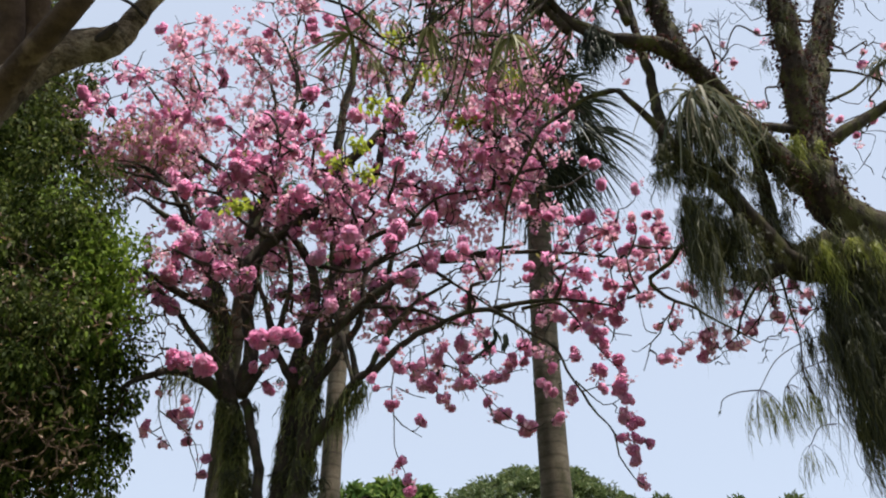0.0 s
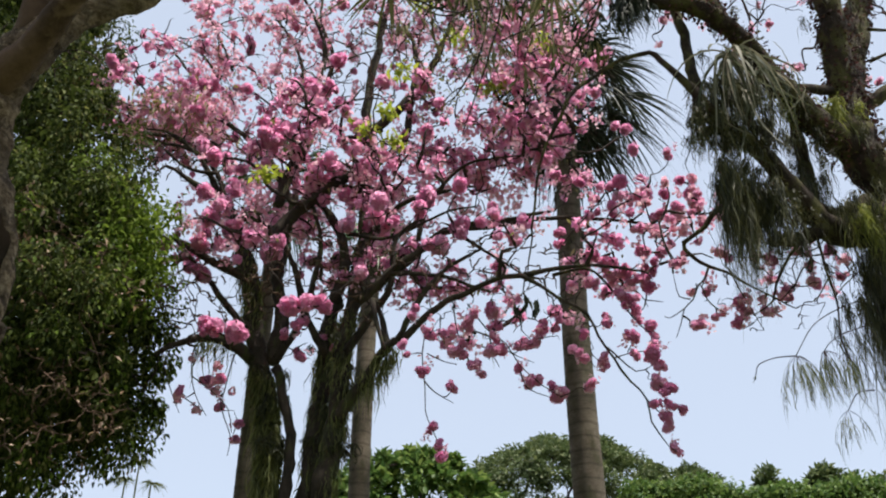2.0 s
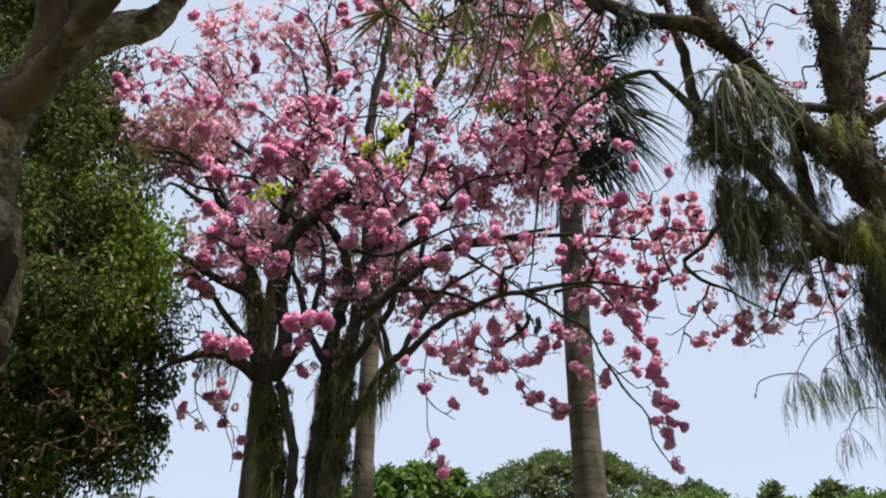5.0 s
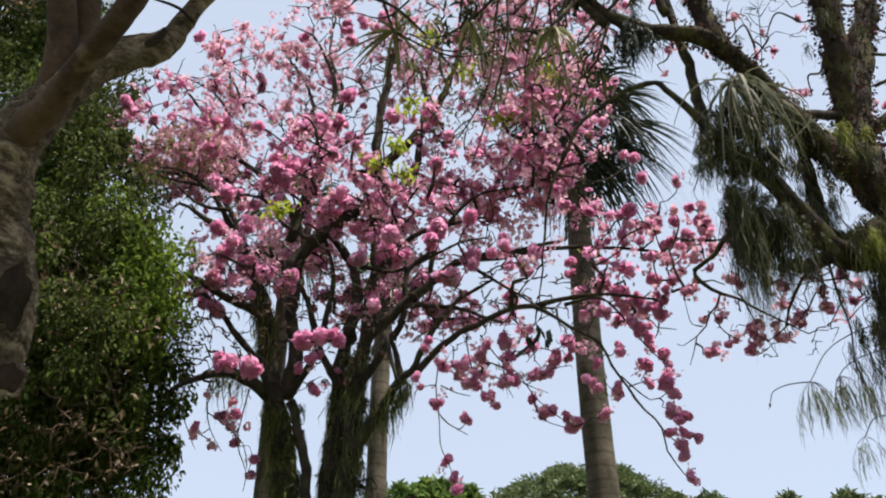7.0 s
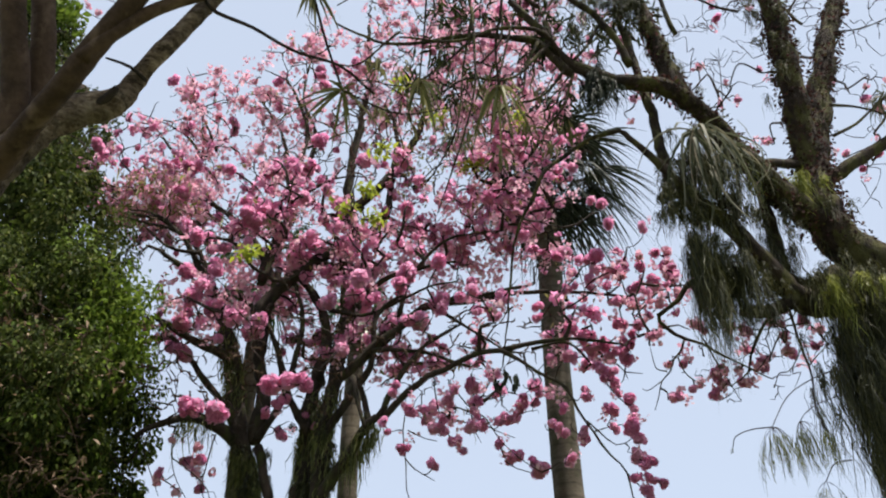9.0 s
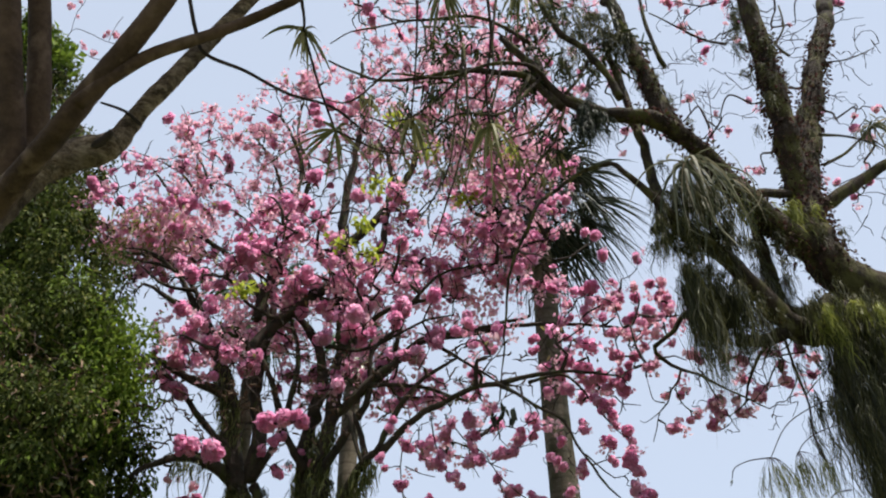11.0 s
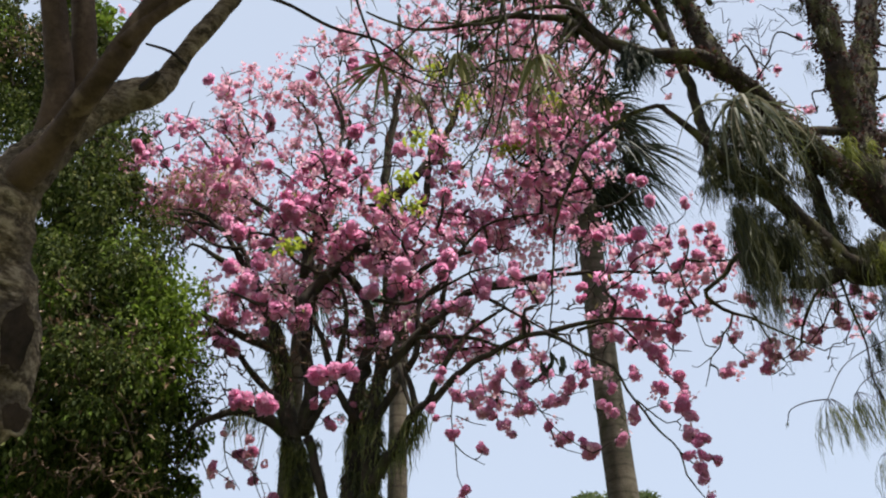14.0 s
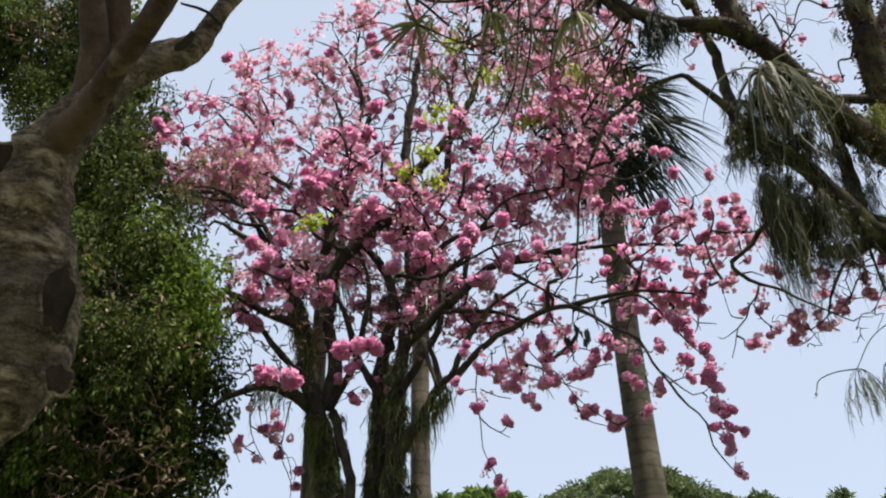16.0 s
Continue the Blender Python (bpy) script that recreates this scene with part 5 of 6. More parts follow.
shag([(-2.39, 9.00, 5.13), (-2.27, 9.00, 4.68), (-2.21, 9.00, 4.18)] + [(-2.15, 9.0, 3.2)], 0.12, 4200, 0.4, "shaggy green moss clinging to a dark stem")
shag([(-1.68, 9.05, 3.0)] + [(-1.74, 9.05, 4.20), (-1.72, 9.05, 4.76), (-1.71, 9.10, 5.38), (-1.61, 9.10, 5.88)], 0.085, 2000, 0.36, "shaggy moss on a slender stem")
shag([(-1.6, 8.85, 3.0)] + [(-1.52, 8.85, 4.14), (-1.45, 8.85, 4.63), (-1.47, 8.85, 5.28), (-1.40, 8.90, 5.86)], 0.095, 2000, 0.36, "shaggy green moss on a leaning stem")
shag([(-1.18, 8.65, 4.90), (-0.96, 8.50, 5.13), (-0.87, 8.40, 5.19)], 0.09, 330, 0.42, "tuft of moss hanging from the arching limb")
shag([(-3.00, 8.60, 5.34), (-2.91, 8.65, 5.37), (-2.75, 8.70, 5.36)], 0.05, 70, 0.5, "wispy moss hanging from a side limb")
shag([(-2.55, 9.00, 5.69), (-2.66, 9.00, 6.28), (-2.80, 9.00, 6.74)], 0.115, 900, 0.3, "shaggy moss on an upper stem")


for foot, top, r, k in (((-2.12, 8.95, 4.23), (-2.38, 8.95, 5.32), 0.13, 900), ((-1.45, 8.85, 4.20), (-1.46, 8.85, 5.55), 0.11, 900), ((-1.71, 9.00, 4.24), (-1.68, 9.05, 5.43), 0.1, 500)):
    moss_clump([foot, top], k, 0.22, 0.009, "dark ragged moss and roots on a stem", M_moss_dark, 0.35, r * 0.75)


def near_leaves(at, k, length, width, label, hang=0.3, way=(0, 0, 0)):
    """A tuft of narrow leaves round a shoot."""
    base = thing("leaf_tuft", label, "leaves", at, group="leaf tufts overhead")
    for _ in range(k):
        w = unit(1)[0] * (1, 1, 0.6) * rng.uniform(0.6, 1.3) + way
        ln = length * rng.uniform(0.65, 1.15)
        s = np.linspace(0, 1, 9)[:, None]
        g = Geo()
        line = w * ln * s * 0.8 - np.array((0, 0, 1)) * ln * hang * s**2
        ribbon(g, line, width * rng.uniform(0.8, 1.2), unit(1)[0] * 0.5 + (0, 0, 1))
        part("leaf", g, M_leaf_near, base)
    return base


SHOOTS = thing("overhead_branch", "thin overhanging branch with forked shoots and narrow leaves", "branch")
shoot_tree = Tree()
for pts, r0, r1 in (
    ([(-0.24, 1.41, 3.75), (-0.08, 1.51, 3.95), (0.14, 1.63, 4.12), (0.42, 1.71, 4.20), (0.60, 1.70, 4.22)], 0.012, 0.006),
    ([(-0.33, 1.39, 3.63), (-0.35, 1.55, 3.72), (-0.37, 1.64, 3.77)], 0.006, 0.004),
    ([(-0.37, 1.64, 3.77), (-0.33, 1.74, 3.64), (-0.28, 1.83, 3.51)], 0.005, 0.004),
    ([(0.22, 1.65, 4.14), (0.24, 1.83, 3.95), (0.22, 1.97, 3.85), (0.23, 2.06, 3.73)], 0.006, 0.004),
    ([(0.08, 1.60, 4.08), (0.08, 1.76, 4.13)], 0.005, 0.004),
    ([(0.36, 1.70, 4.18), (0.36, 1.76, 4.13)], 0.005, 0.004),
    ([(-0.00, 1.57, 4.04), (-0.02, 1.83, 3.86), (-0.05, 2.03, 3.75)], 0.005, 0.003),
    ([(-0.28, 1.83, 3.51), (-0.11, 1.92, 3.49), (0.05, 1.95, 3.54)], 0.004, 0.002),
):
    limb_part(shoot_tree, SHOOTS, "shoot", pts, r0, r1, M_twig, 6, 0.1, "", 0.04, 0.004)
near_leaves((-0.37, 1.64, 3.77), 18, 0.14, 0.011, "rosette of narrow green leaves on a thin shoot", 1.0)
near_leaves((-0.28, 1.83, 3.51), 24, 0.2, 0.0095, "rosette of long narrow green leaves", 0.5, (-0.3, 0, 0))
near_leaves((0.23, 2.06, 3.73), 22, 0.15, 0.0095, "cluster of hanging yellow-green leaves", 1.6)
near_leaves((0.08, 1.76, 4.13), 16, 0.15, 0.012, "spray of drooping green leaves", 1.5)
near_leaves((0.36, 1.76, 4.13), 18, 0.16, 0.014, "spray of drooping broad leaves", 1.5)
near_leaves((-0.05, 2.03, 3.75), 14, 0.14, 0.014, "small tuft of hanging green leaves", 1.4)


def umbrella_spray(points, k, length, label):
    """An arching stalk with a drooping bundle of thin forked strands."""
    base = thing("trailing_cactus", label, "epiphyte", group="epiphytes on the large tree")
    line = spline(points, 0.03)
    b = line[-1]
    g = Geo()
    sweep(g, line, np.linspace(0.006, 0.004, len(line)), 5)
    part("stalk", g, M_twig, base)
    petioles, g = Geo(), Geo()
    for _ in range(k):
        w = unit(1)[0] * (1, 1, 0)
        s = np.linspace(0, 1, 10)[:, None]
        ln = length * rng.uniform(0.55, 1.1)
        spine = b + w * ln * rng.uniform(0.2, 0.55) * np.sin(s * 1.6) - np.array((0, 0, 1)) * ln * s**1.5
        ribbon(petioles, spine[:5], 0.005, unit(1)[0])
        ribbon(g, spine[3:], 0.005, unit(1)[0])
        for f in (3, 4, 5, 6, 7):
            strands(g, [spine[f]] * 2, length * 0.4, 0.0045, 0.15, 5, 0.004)
    part("petiole", petioles, M_twig, base, kind="stuff")
    part("strand", g, M_shag, base, kind="stuff")


umbrella_spray([(3.43, 6.80, 4.96), (3.16, 6.77, 4.85), (2.89, 6.73, 4.67), (2.68, 6.70, 4.38)], 22, 0.5, "arching stalk with a drooping bundle of thin green strands")
umbrella_spray([(3.44, 6.80, 4.72), (3.19, 6.80, 4.64), (3.04, 6.80, 4.55), (2.97, 6.80, 4.47)], 20, 0.55, "trailing bundle of thin grey-green strands")
umbrella_spray([(3.17, 6.80, 4.88), (3.14, 6.80, 4.61), (3.15, 6.80, 4.45)], 12, 0.5, "bundle of strands on a hanging shoot")
umbrella_spray([(3.31, 6.80, 4.12), (3.16, 6.80, 4.09), (3.05, 6.80, 3.94)], 7, 0.45, "thin trailing strands below the trunk")
umbrella_spray([(2.68, 6.70, 4.38), (2.50, 6.70, 4.36), (2.36, 6.70, 4.30), (2.32, 6.70, 4.21)], 2, 0.08, "thin bare shoot with a small forked tip")


# ---- dense leafy tree ----
def make_leafy_tree():
    base = thing("leafy_tree", "dense dark green leafy tree with drooping foliage", "tree")
    tree = Tree()
    limb_part(tree, base, "trunk", [(-6.2, 9.0, -0.1), (-6.1, 9.0, 2.5), (-5.9, 9.0, 6), (-5.6, 9.0, 11)], 0.3, 0.1, M_bark_dark)
    tips, place, aim, tint, inner = [], [], [], [], []
    for centre, radii, k in (
        ((-5.08, 8.50, 7.83), (0.95, 1.6, 1.3), 17000),
        ((-5.94, 8.90, 9.90), (1.05, 1.3, 1.4), 14000),
        ((-4.58, 8.40, 6.40), (0.95, 1.6, 0.9), 18000),
        ((-4.32, 8.30, 5.30), (0.95, 1.6, 0.75), 18000),
        ((-4.25, 8.30, 4.68), (0.85, 1.4, 0.55), 12000),
        ((-6.38, 8.70, 6.57), (1.4, 1.4, 2.0), 22000),
        ((-7.77, 9.10, 11.86), (1.2, 1.4, 1.3), 12000),
        ((-6.42, 8.90, 12.33), (0.42, 0.8, 0.85), 6000),
        ([(-7.67, 9.00, 11.76)][0], (0.8, 1.2, 1.0), 12000),
        ((-5.34, 8.40, 4.65), (1.2, 1.5, 0.75), 14000),
        ((-5.21, 8.50, 3.93), (1.1, 1.2, 0.5), 8000),
    ):
        tips.append(in_ellipsoid(centre, radii, 80, 0.2))
        k = int(k * 0.8)
        lobes = in_ellipsoid(centre, radii, k // 300, 0.35)
        size = rng.uniform(0.12, 0.36, len(lobes))
        pick = rng.integers(0, len(lobes), k)
        d = unit(k)
        place.append(lobes[pick] + d * (size[pick] * rng.random(k) ** 0.35)[:, None] * (1, 1, 1.25))
        tint.append(np.clip(rng.normal(0.36, 0.2, len(lobes))[pick] + rng.normal(0, 0.12, k), 0, 0.77))
        aim.append(d * 0.5 + rng.normal(0, 0.35, (k, 3)) - (0, 0, 0.7))
        inner.append(in_ellipsoid(centre, np.array(radii) * 0.8, k // 6))
    twigs = Geo()
    tree.grow(np.concatenate(tips), twigs, twig=0.008, rise=0.1)
    part("twigwork", twigs, M_twig, base, "brown inner twigs", "stuff")
    # broad fresh leaves and a pink sprig at the crest
    geo = Geo()
    q = np.concatenate([in_ellipsoid([(-5.67, 8.00, 11.66)][0], (0.2, 0.3, 0.3), 90), in_ellipsoid([(-5.42, 8.00, 11.41)][0], (0.15, 0.3, 0.2), 40), in_ellipsoid([(-6.37, 8.00, 12.15)][0], (0.12, 0.3, 0.4), 50)])
    leaves(geo, q, rng.normal(0, 0.5, q.shape) - (0, 0, 0.4), 0.13, 0.08)
    part("crest_foliage", geo, M_leaf_bright, base, "broad fresh green leaves at the crest", "stuff")
    sprig, petals = Geo(), Geo()
    for pts in ([(-6.19, 8.80, 12.13), (-6.16, 8.85, 13.14), (-5.89, 8.90, 13.14), (-5.58, 8.95, 12.97), (-5.30, 9.00, 12.91)], [(-5.87, 8.80, 12.58), (-5.66, 8.90, 12.49), (-5.47, 9.00, 12.53)], [(-6.13, 8.80, 13.07), (-6.20, 8.87, 13.64), (-6.18, 8.93, 14.07), (-6.35, 9.00, 14.63)], [(-5.44, 8.80, 12.78), (-5.46, 8.90, 13.30), (-5.45, 9.00, 13.67)]):
        sweep(sprig, spline(pts, 0.05), 0.006, 4)
    part("sprig", sprig, M_twig, base, "thin bare sprig")
    bloom_mass(petals, np.array([(-6.37, 8.90, 13.89), (-6.22, 8.90, 14.00), (-6.17, 8.90, 13.59), (-5.95, 8.90, 12.89), (-5.89, 8.90, 12.80), (-5.60, 8.90, 13.05), (-5.41, 8.90, 13.06), (-5.56, 8.90, 13.14), (-5.68, 8.90, 12.61)]), 0.5, 0.8)
    part("sprig_blossom", petals, M_petal_pale, base, "few pale pink flowers on the sprig", "stuff")
    # bare brown twigs and dead leaves on the open side
    bare = Geo()
    reach = np.concatenate([in_ellipsoid([(-3.96, 7.20, 5.07)][0], (0.85, 0.5, 0.9), 150), in_ellipsoid([(-3.81, 7.20, 4.06)][0], (0.8, 0.5, 0.5), 150), in_ellipsoid([(-4.47, 7.20, 5.96)][0], (0.5, 0.5, 0.5), 60), in_ellipsoid([(-6.45, 7.60, 10.66)][0], (0.5, 0.3, 0.6), 90)])
    tree.grow(reach, bare, twig=0.0058, gnarl=0.35, rise=0.05, step=0.12)
    part("bare_twigwork", bare, M_bark_limb, base, "bare brown twigs on the open side", "stuff")
    dead = Geo()
    q = reach[rng.integers(0, len(reach), 240)] + rng.normal(0, 0.1, (240, 3))
    leaves(dead, q, rng.normal(0, 0.6, q.shape) - (0, 0, 0.3), 0.075, 0.03)
    part("dead_foliage", dead, M_leaf_dry, base, "curled dead leaves on the bare twigs", "stuff")
    # extra leaves whose bright colour imitates sun on the flank
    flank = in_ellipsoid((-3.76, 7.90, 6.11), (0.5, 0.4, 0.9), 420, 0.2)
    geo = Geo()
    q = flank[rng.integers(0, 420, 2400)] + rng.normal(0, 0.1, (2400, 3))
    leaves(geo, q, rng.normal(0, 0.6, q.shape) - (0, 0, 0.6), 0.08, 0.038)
    part("bright_foliage", geo, M_leaf_bright, base, "fresh leaves tinted bright green for the sunlit flank", "stuff")
    inner = np.concatenate(inner)
    geo = Geo()
    leaves(geo, inner, rng.normal(0, 0.6, inner.shape) - (0, 0, 0.6), 0.1, 0.055)
    part("inner_foliage", geo, M_leaf_dark, base, "dark inner leaves", "stuff")
    place, aim = np.concatenate(place), np.concatenate(aim)
    kind = np.concatenate(tint)
    # open flank: young growth tinted bright for sunlight; dry leaves deep inside
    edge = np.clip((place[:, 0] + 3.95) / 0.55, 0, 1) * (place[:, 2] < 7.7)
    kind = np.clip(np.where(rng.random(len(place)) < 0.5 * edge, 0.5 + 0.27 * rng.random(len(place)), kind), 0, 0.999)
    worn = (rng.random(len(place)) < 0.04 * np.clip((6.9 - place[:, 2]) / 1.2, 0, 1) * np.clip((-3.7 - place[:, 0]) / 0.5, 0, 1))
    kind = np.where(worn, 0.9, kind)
    for name, material, low, high in (("foliage", M_leaf_dark, 0, 0.64), ("sun_tinted_foliage", M_leaf_bright, 0.64, 0.78), ("dry_foliage", M_leaf_dry, 0.78, 1)):
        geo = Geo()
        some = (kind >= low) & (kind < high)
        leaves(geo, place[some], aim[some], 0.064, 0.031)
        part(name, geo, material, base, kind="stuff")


make_leafy_tree()


# ---- the near grey tree ----
def make_near_tree():
    base = thing("grey_tree", "leaning tree with pale grey knotted bark and smooth forked limbs", "tree")
    tree = Tree()
    L = lambda name, pts, r0, r1, material=M_bark_grey, label="": limb_part(tree, base, name, pts, r0, r1, material, 40 if r0 > 0.06 else 16, 0.16 if r0 > 0.06 else 0.07, label, 0.02, 0.006)
    trunk = L("trunk", [(-2.7, 2.0, -0.1), (-2.6, 2.0, 1.2)] + [(-2.14, 2.29, 2.31), (-1.69, 2.16, 2.43), (-1.47, 2.08, 2.57), (-1.40, 1.98, 2.73), (-1.40, 1.89, 2.86), (-1.37, 1.82, 2.94), (-1.31, 1.75, 3.04), (-1.22, 1.71, 3.12)], 0.22, (0.21, 0.19, 0.165, 0.15, 0.138, 0.12, 0.11, 0.088, 0.06), label="knotted pale grey trunk")
    L("limb", [(-1.31, 1.76, 3.05), (-1.25, 1.72, 3.11), (-1.17, 1.69, 3.17), (-1.10, 1.68, 3.24), (-1.04, 1.68, 3.29), (-0.98, 1.69, 3.32), (-0.92, 1.69, 3.34), (-0.88, 1.69, 3.41), (-0.80, 1.65, 3.51), (-0.48, 1.54, 3.91)], 0.075, (0.068, 0.058, 0.052, 0.05, 0.048, 0.042, 0.029, 0.026, 0.022), label="gnarled grey limb with an elbow")
    L("limb", [(-1.30, 1.74, 3.03), (-1.21, 1.68, 3.07), (-1.16, 1.65, 3.09), (-1.06, 1.57, 3.14), (-0.93, 1.47, 3.21), (-0.88, 1.44, 3.27), (-0.78, 1.38, 3.38), (-0.66, 1.30, 3.52)], 0.045, (0.046, 0.039, 0.034, 0.032, 0.031, 0.03, 0.028), M_bark_limb)
    L("limb", [(-1.21, 1.70, 3.14), (-1.18, 1.66, 3.22), (-1.17, 1.62, 3.32), (-1.18, 1.56, 3.44), (-1.20, 1.47, 3.63), (-1.23, 1.39, 3.84)], 0.05, (0.042, 0.04, 0.037, 0.035, 0.034), M_bark_limb)
    L("limb", [(-1.16, 1.70, 3.24), (-1.15, 1.69, 3.36), (-1.14, 1.63, 3.49), (-1.16, 1.56, 3.69), (-1.19, 1.46, 3.93)], 0.042, (0.038, 0.036, 0.034, 0.032), M_bark_limb)
    L("limb", [(-0.89, 1.43, 3.24), (-0.81, 1.41, 3.31), (-0.70, 1.40, 3.40), (-0.57, 1.41, 3.48), (-0.47, 1.42, 3.55), (-0.34, 1.39, 3.60), (-0.20, 1.40, 3.76)], 0.02, 0.013, M_bark_limb)
    L("stub", [(-0.96, 1.67, 3.31), (-0.92, 1.65, 3.32), (-0.89, 1.63, 3.34)], 0.018, 0.009, M_twig, "broken dark stub")
    L("twig", [(-0.83, 1.66, 3.40), (-0.85, 1.60, 3.39), (-0.90, 1.59, 3.41), (-0.92, 1.58, 3.41)], 0.006, 0.003, M_twig)
    L("twig", [(-0.64, 1.36, 3.62), (-0.62, 1.42, 3.52), (-0.59, 1.45, 3.45), (-0.49, 1.51, 3.44), (-0.39, 1.62, 3.46), (-0.27, 1.72, 3.50), (-0.18, 1.84, 3.50)], 0.006, 0.004, M_twig)
    above = in_ellipsoid((-0.55, 1.15, 6.3), (1.5, 0.95, 0.6), 90, 0.3)
    twigs, crown = Geo(), Geo()
    tree.grow(above, twigs, twig=0.008, step=0.15)
    part("twigwork", twigs, M_twig, base, "twigs of the crown overhead", "stuff")
    q = above[rng.integers(0, len(above), 9000)] + rng.normal(0, 0.16, (9000, 3))
    q = q[q[:, 2] > 1.6 + 1.75 * np.maximum(q[:, 1], 0) + 0.6]
    leaves(crown, q, rng.normal(0, 0.6, q.shape) - (0, 0, 0.5), 0.15, 0.045)
    part("crown", crown, M_leaf_dark, base, "narrow leaves of the crown overhead", "stuff")
    out = np.array((0.5, -0.77, -0.42))
    across = np.cross(out, (0, 0, 1))
    across /= np.linalg.norm(across)
    upward = np.cross(across, out)
    # shallow discs, not cut in: the shade of each hole is in the colour
    for at, wide, tall in (((-1.27, 1.91, 2.66), 0.036, 0.1), ((-1.29, 2.03, 2.48), 0.03, 0.045), ((-1.37, 1.70, 2.98), 0.06, 0.05)):
        a = np.linspace(0, 2 * np.pi, 25)
        uneven = 1 + 0.18 * np.sin(2 * a + 1) + 0.1 * np.sin(5 * a)
        ring = (wide * np.cos(a) * uneven)[:, None] * across + (tall * np.sin(a) * uneven)[:, None] * upward
        hollow_disc, rim = Geo(), Geo()
        verts = np.concatenate([np.array(at) + ring[:-1], np.array(at) + 0.6 * ring[:-1] + out * 0.004, [np.array(at) + out * 0.002]])
        hollow_disc.add(verts, [(k, (k + 1) % 24, 24 + (k + 1) % 24, 24 + k) for k in range(24)] + [(24 + k, 24 + (k + 1) % 24, 48) for k in range(24)])
        part("hollow_disc", hollow_disc, M_hollow, trunk, "shallow disc coloured dark like a shaded knot hole")
        sweep(rim, np.array(at) + ring * 1.04 - out * 0.006, 0.007, 10, 0.5, cap=False)
        part("rim", rim, M_bark_grey, trunk, "raised bark round the knot hole")
    return base


near_tree = make_near_tree()


# ---- far trees and hedge ----
def make_far_tree(name, label, x, y, z, radii, k, leaf, material):
    base = thing(name, label, "tree", (x, y, 0), group="trees beyond")
    tree = Tree()
    limb_part(tree, base, "trunk", [(0, 0, -0.1), (0.1, 0, z * 0.5), (0, 0.1, z)], radii[0] * 0.07, radii[0] * 0.03, M_bark_dark)
    # clumps over a dome
    clumps = in_ellipsoid((0, 0, z), radii, max(30, k // 60), 0.85)
    clumps = clumps[clumps[:, 2] > z - radii[2] * 0.6]
    twigs = Geo()
    tree.grow(clumps[::2], twigs, twig=0.015, step=0.5)
    part("branches", twigs, M_twig, base, kind="stuff")
    geo = Geo()
    out = (clumps - (0, 0, z)) / np.asarray(radii)
    pick = rng.integers(0, len(clumps), k)
    size = max(0.34, radii[0] * 0.10)
    d = unit(k) * np.array((1, 1, 0.7))
    p = clumps[pick] + d * size * rng.random((k, 1)) ** 0.4
    leaves(geo, p, out[pick] + rng.normal(0, 0.6, (k, 3)) - (0, 0, 0.2), leaf, leaf * 0.45)
    part("crown", geo, material, base, kind="stuff")


make_far_tree("dome_tree", "broad round-topped green tree beyond the palms", 3.4, 31.0, 8.4, (4.1, 4.0, 2.5), 42000, 0.17, M_far_leaf)
make_far_tree("broadleaf_tree", "light green tree with drooping leaf clusters", -1.9, 27.0, 7.2, (3.0, 2.2, 2.2), 12000, 0.32, M_far_light)
for fx, fz, fr in ((7.7, 8.0, 0.6), (8.4, 7.7, 0.6), (10.3, 8.0, 0.35), (11.0, 7.7, 0.3), (12.2, 8.1, 0.8), (13.1, 7.7, 0.7), (14.6, 7.9, 0.8), (17.0, 7.8, 1.0)):
    make_far_tree("small_tree", "small green treetop rising behind the hedge", fx, 30.0, fz, (fr, 1.0, 1.9), 1800, 0.24, M_far_leaf)


def make_hedge():
    geo = Geo()
    k = 60000
    x = rng.uniform(4.4, 22.0, k)
    top = 7.95 + 0.12 * np.sin(x * 1.3) + 0.1 * np.sin(x * 2.9 + 1) + rng.normal(0, 0.06, k)
    z = np.minimum(top, 5 + (top - 5) * rng.random(k) ** 0.35 + rng.normal(0, 0.1, k))
    y = 25 + rng.normal(0, 0.35, k) - 0.3 * (top - z)
    leaves(geo, np.stack([x, y, z], 1), rng.normal(0, 0.7, (k, 3)) + (0, -0.5, 0.1), 0.15, 0.08)
    ob = thing("tall_hedge", "tall clipped bright green hedge", "hedge")
    part("foliage", geo, M_far_light, ob, kind="stuff")
    for i in range(7):
        t = Geo()
        sweep(t, [(6 + 3 * i, 25.2, -0.1), (6 + 3 * i, 25.2, 4), (6.2 + 3 * i, 25.1, 7.5)], [0.12, 0.1, 0.05], 7)
        part("stem", t, M_bark_dark, ob)


make_hedge()


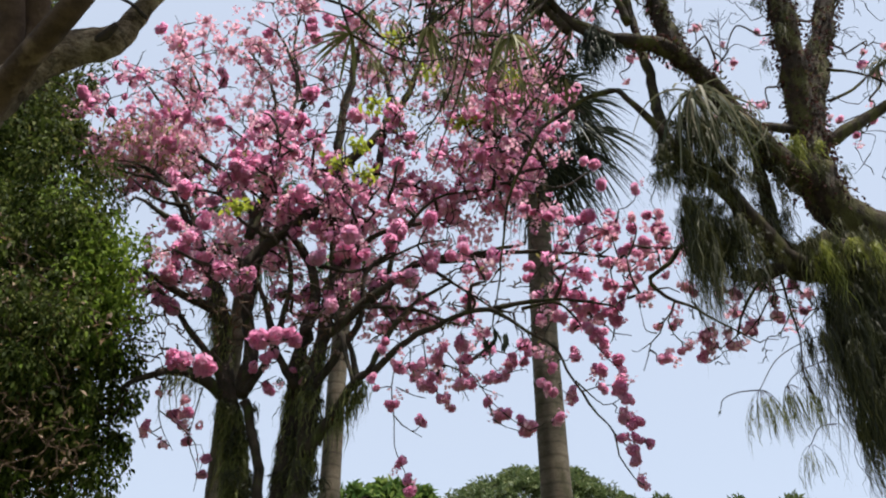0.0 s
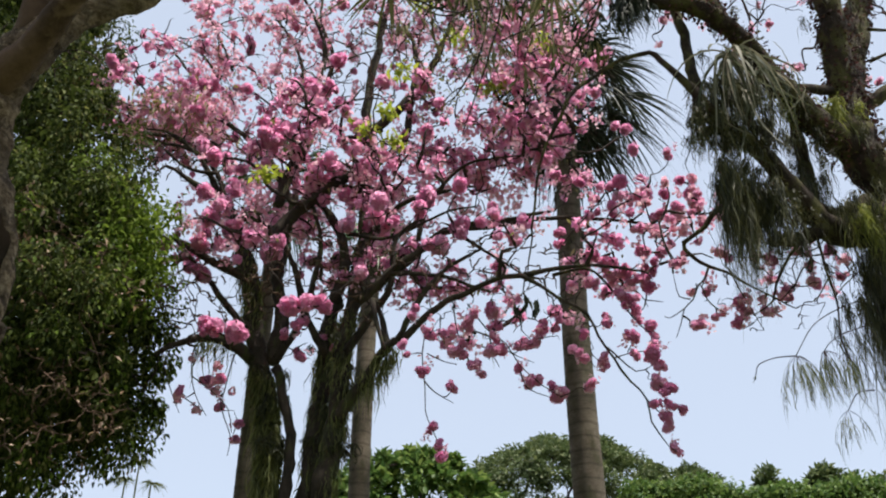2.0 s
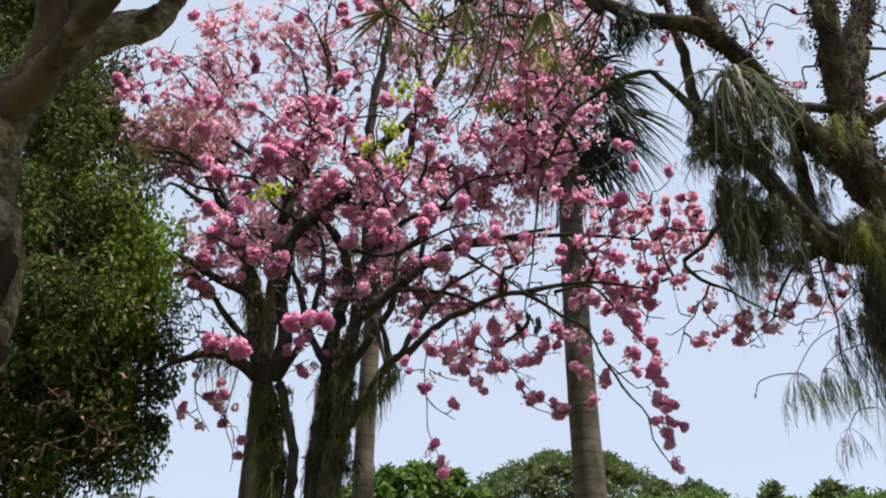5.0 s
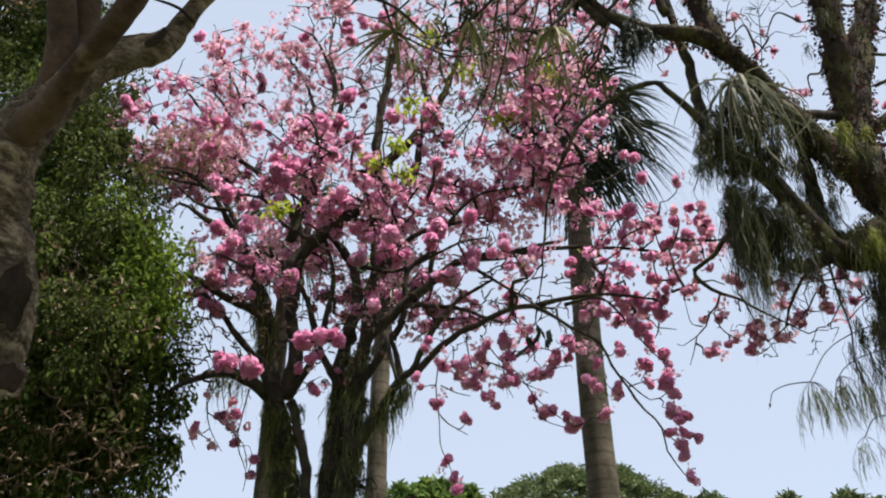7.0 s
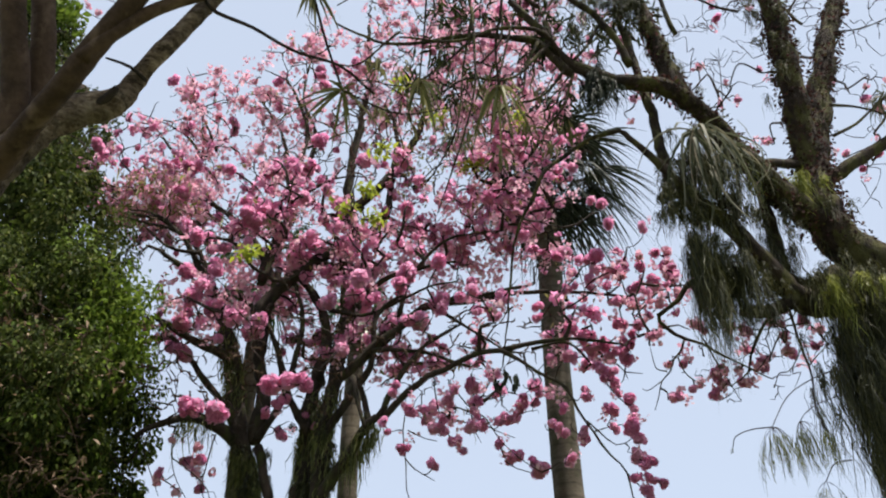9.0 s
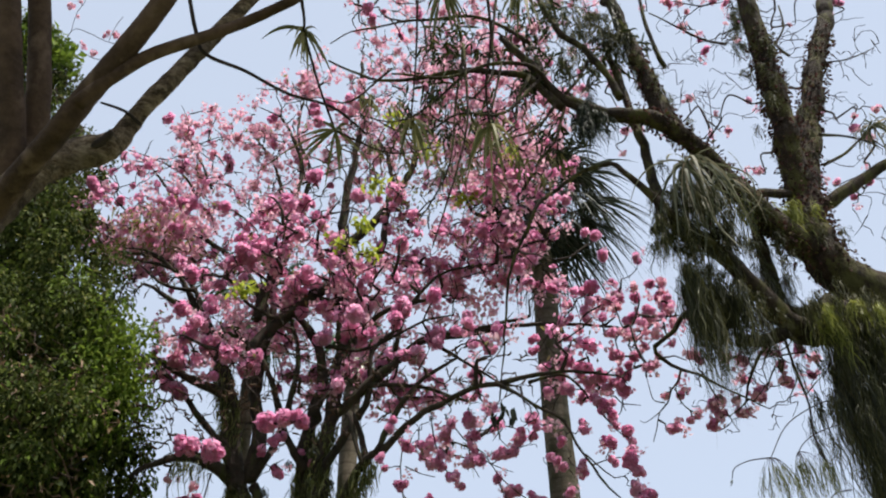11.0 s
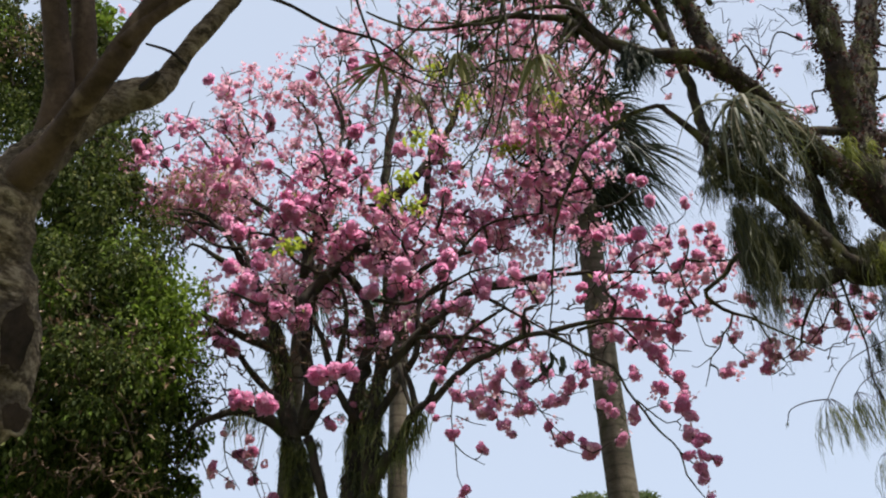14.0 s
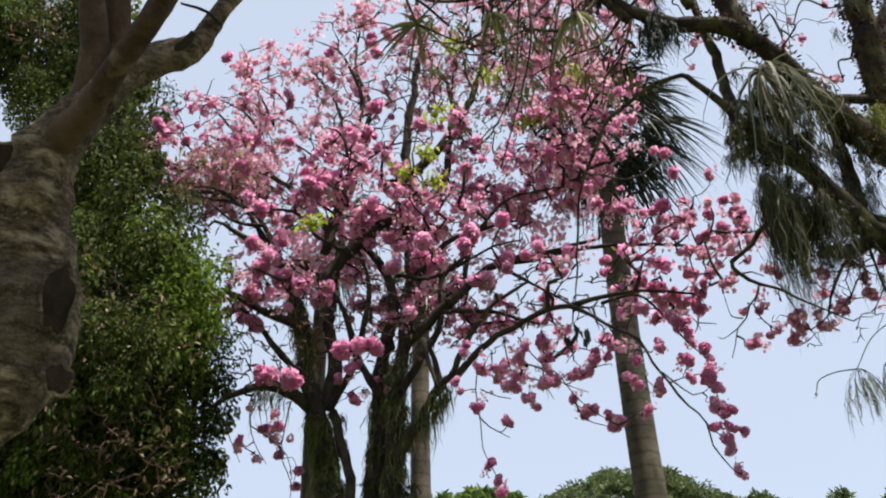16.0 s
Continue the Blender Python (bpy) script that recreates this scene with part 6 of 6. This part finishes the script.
def make_reed(at, tall, label):
    base = thing("papyrus_stalk", label, "plant", (at[0], at[1], 0), group="papyrus stalks")
    g = Geo()
    z = np.linspace(-0.05, tall, 14)
    sweep(g, np.stack([0.05 * np.sin(z * 0.6), 0 * z, z], 1), 0.012, 6)
    part("stalk", g, M_pod, base)
    g = Geo()
    top = np.array((0.05 * math.sin(tall * 0.6), 0, tall))
    for _ in range(46):
        w = unit(1)[0] * (1, 1, 0.35) + (0, 0, 0.2)
        s = np.linspace(0, 1, 6)[:, None]
        ribbon(g, top + (w * s - np.array((0, 0, 1)) * 0.55 * s**2) * rng.uniform(0.18, 0.3), 0.012, unit(1)[0])
    part("umbel", g, M_pod, base, "feathery pale green umbel", "stuff")


make_reed((-4.60, 11.50, 4.82), (-4.60, 11.50, 4.82)[2], "slender papyrus stalk with a feathery pale umbel")
make_reed((-4.88, 11.80, 4.66), (-4.88, 11.80, 4.66)[2], "short papyrus stalk with a small umbel")
make_reed((-4.58, 12.00, 4.65), (-4.58, 12.00, 4.65)[2], "thin papyrus stalk leaning among others")


def flower_stalk(foot, top):
    base = thing("umbel_stalk", "thin upright stalk with a small radiating seed head on a limb", "epiphyte", group="epiphytes on the large tree")
    g = Geo()
    sweep(g, spline([foot, (np.array(foot) + top) / 2 + (0.01, 0, 0), top], 0.1), 0.005, 5)
    part("stalk", g, M_twig, base)
    g = Geo()
    for _ in range(16):
        w = unit(1)[0] * (1, 1, 0.5) + (0, 0, 0.5)
        s = np.linspace(0, 1, 5)[:, None]
        ribbon(g, np.array(top) + w * s * 0.14, 0.006, unit(1)[0])
    part("seed_head", g, M_twig, base, "small radiating seed head", "stuff")


flower_stalk((2.81, 6.45, 7.42), (2.98, 6.45, 8.53))


def hanging_leaves(at, label):
    g = Geo()
    p = np.array(at) + rng.normal(0, 0.08, (16, 3))
    leaves(g, p, rng.normal(0, 0.3, (16, 3)) - (0, 0, 1), 0.16, 0.05)
    tagged(part("dead_leaves", g, M_frond), label, "leaves", kind="stuff")


hanging_leaves((0.55, 7.80, 5.39), "dark withered leaves hanging from the arching limb")
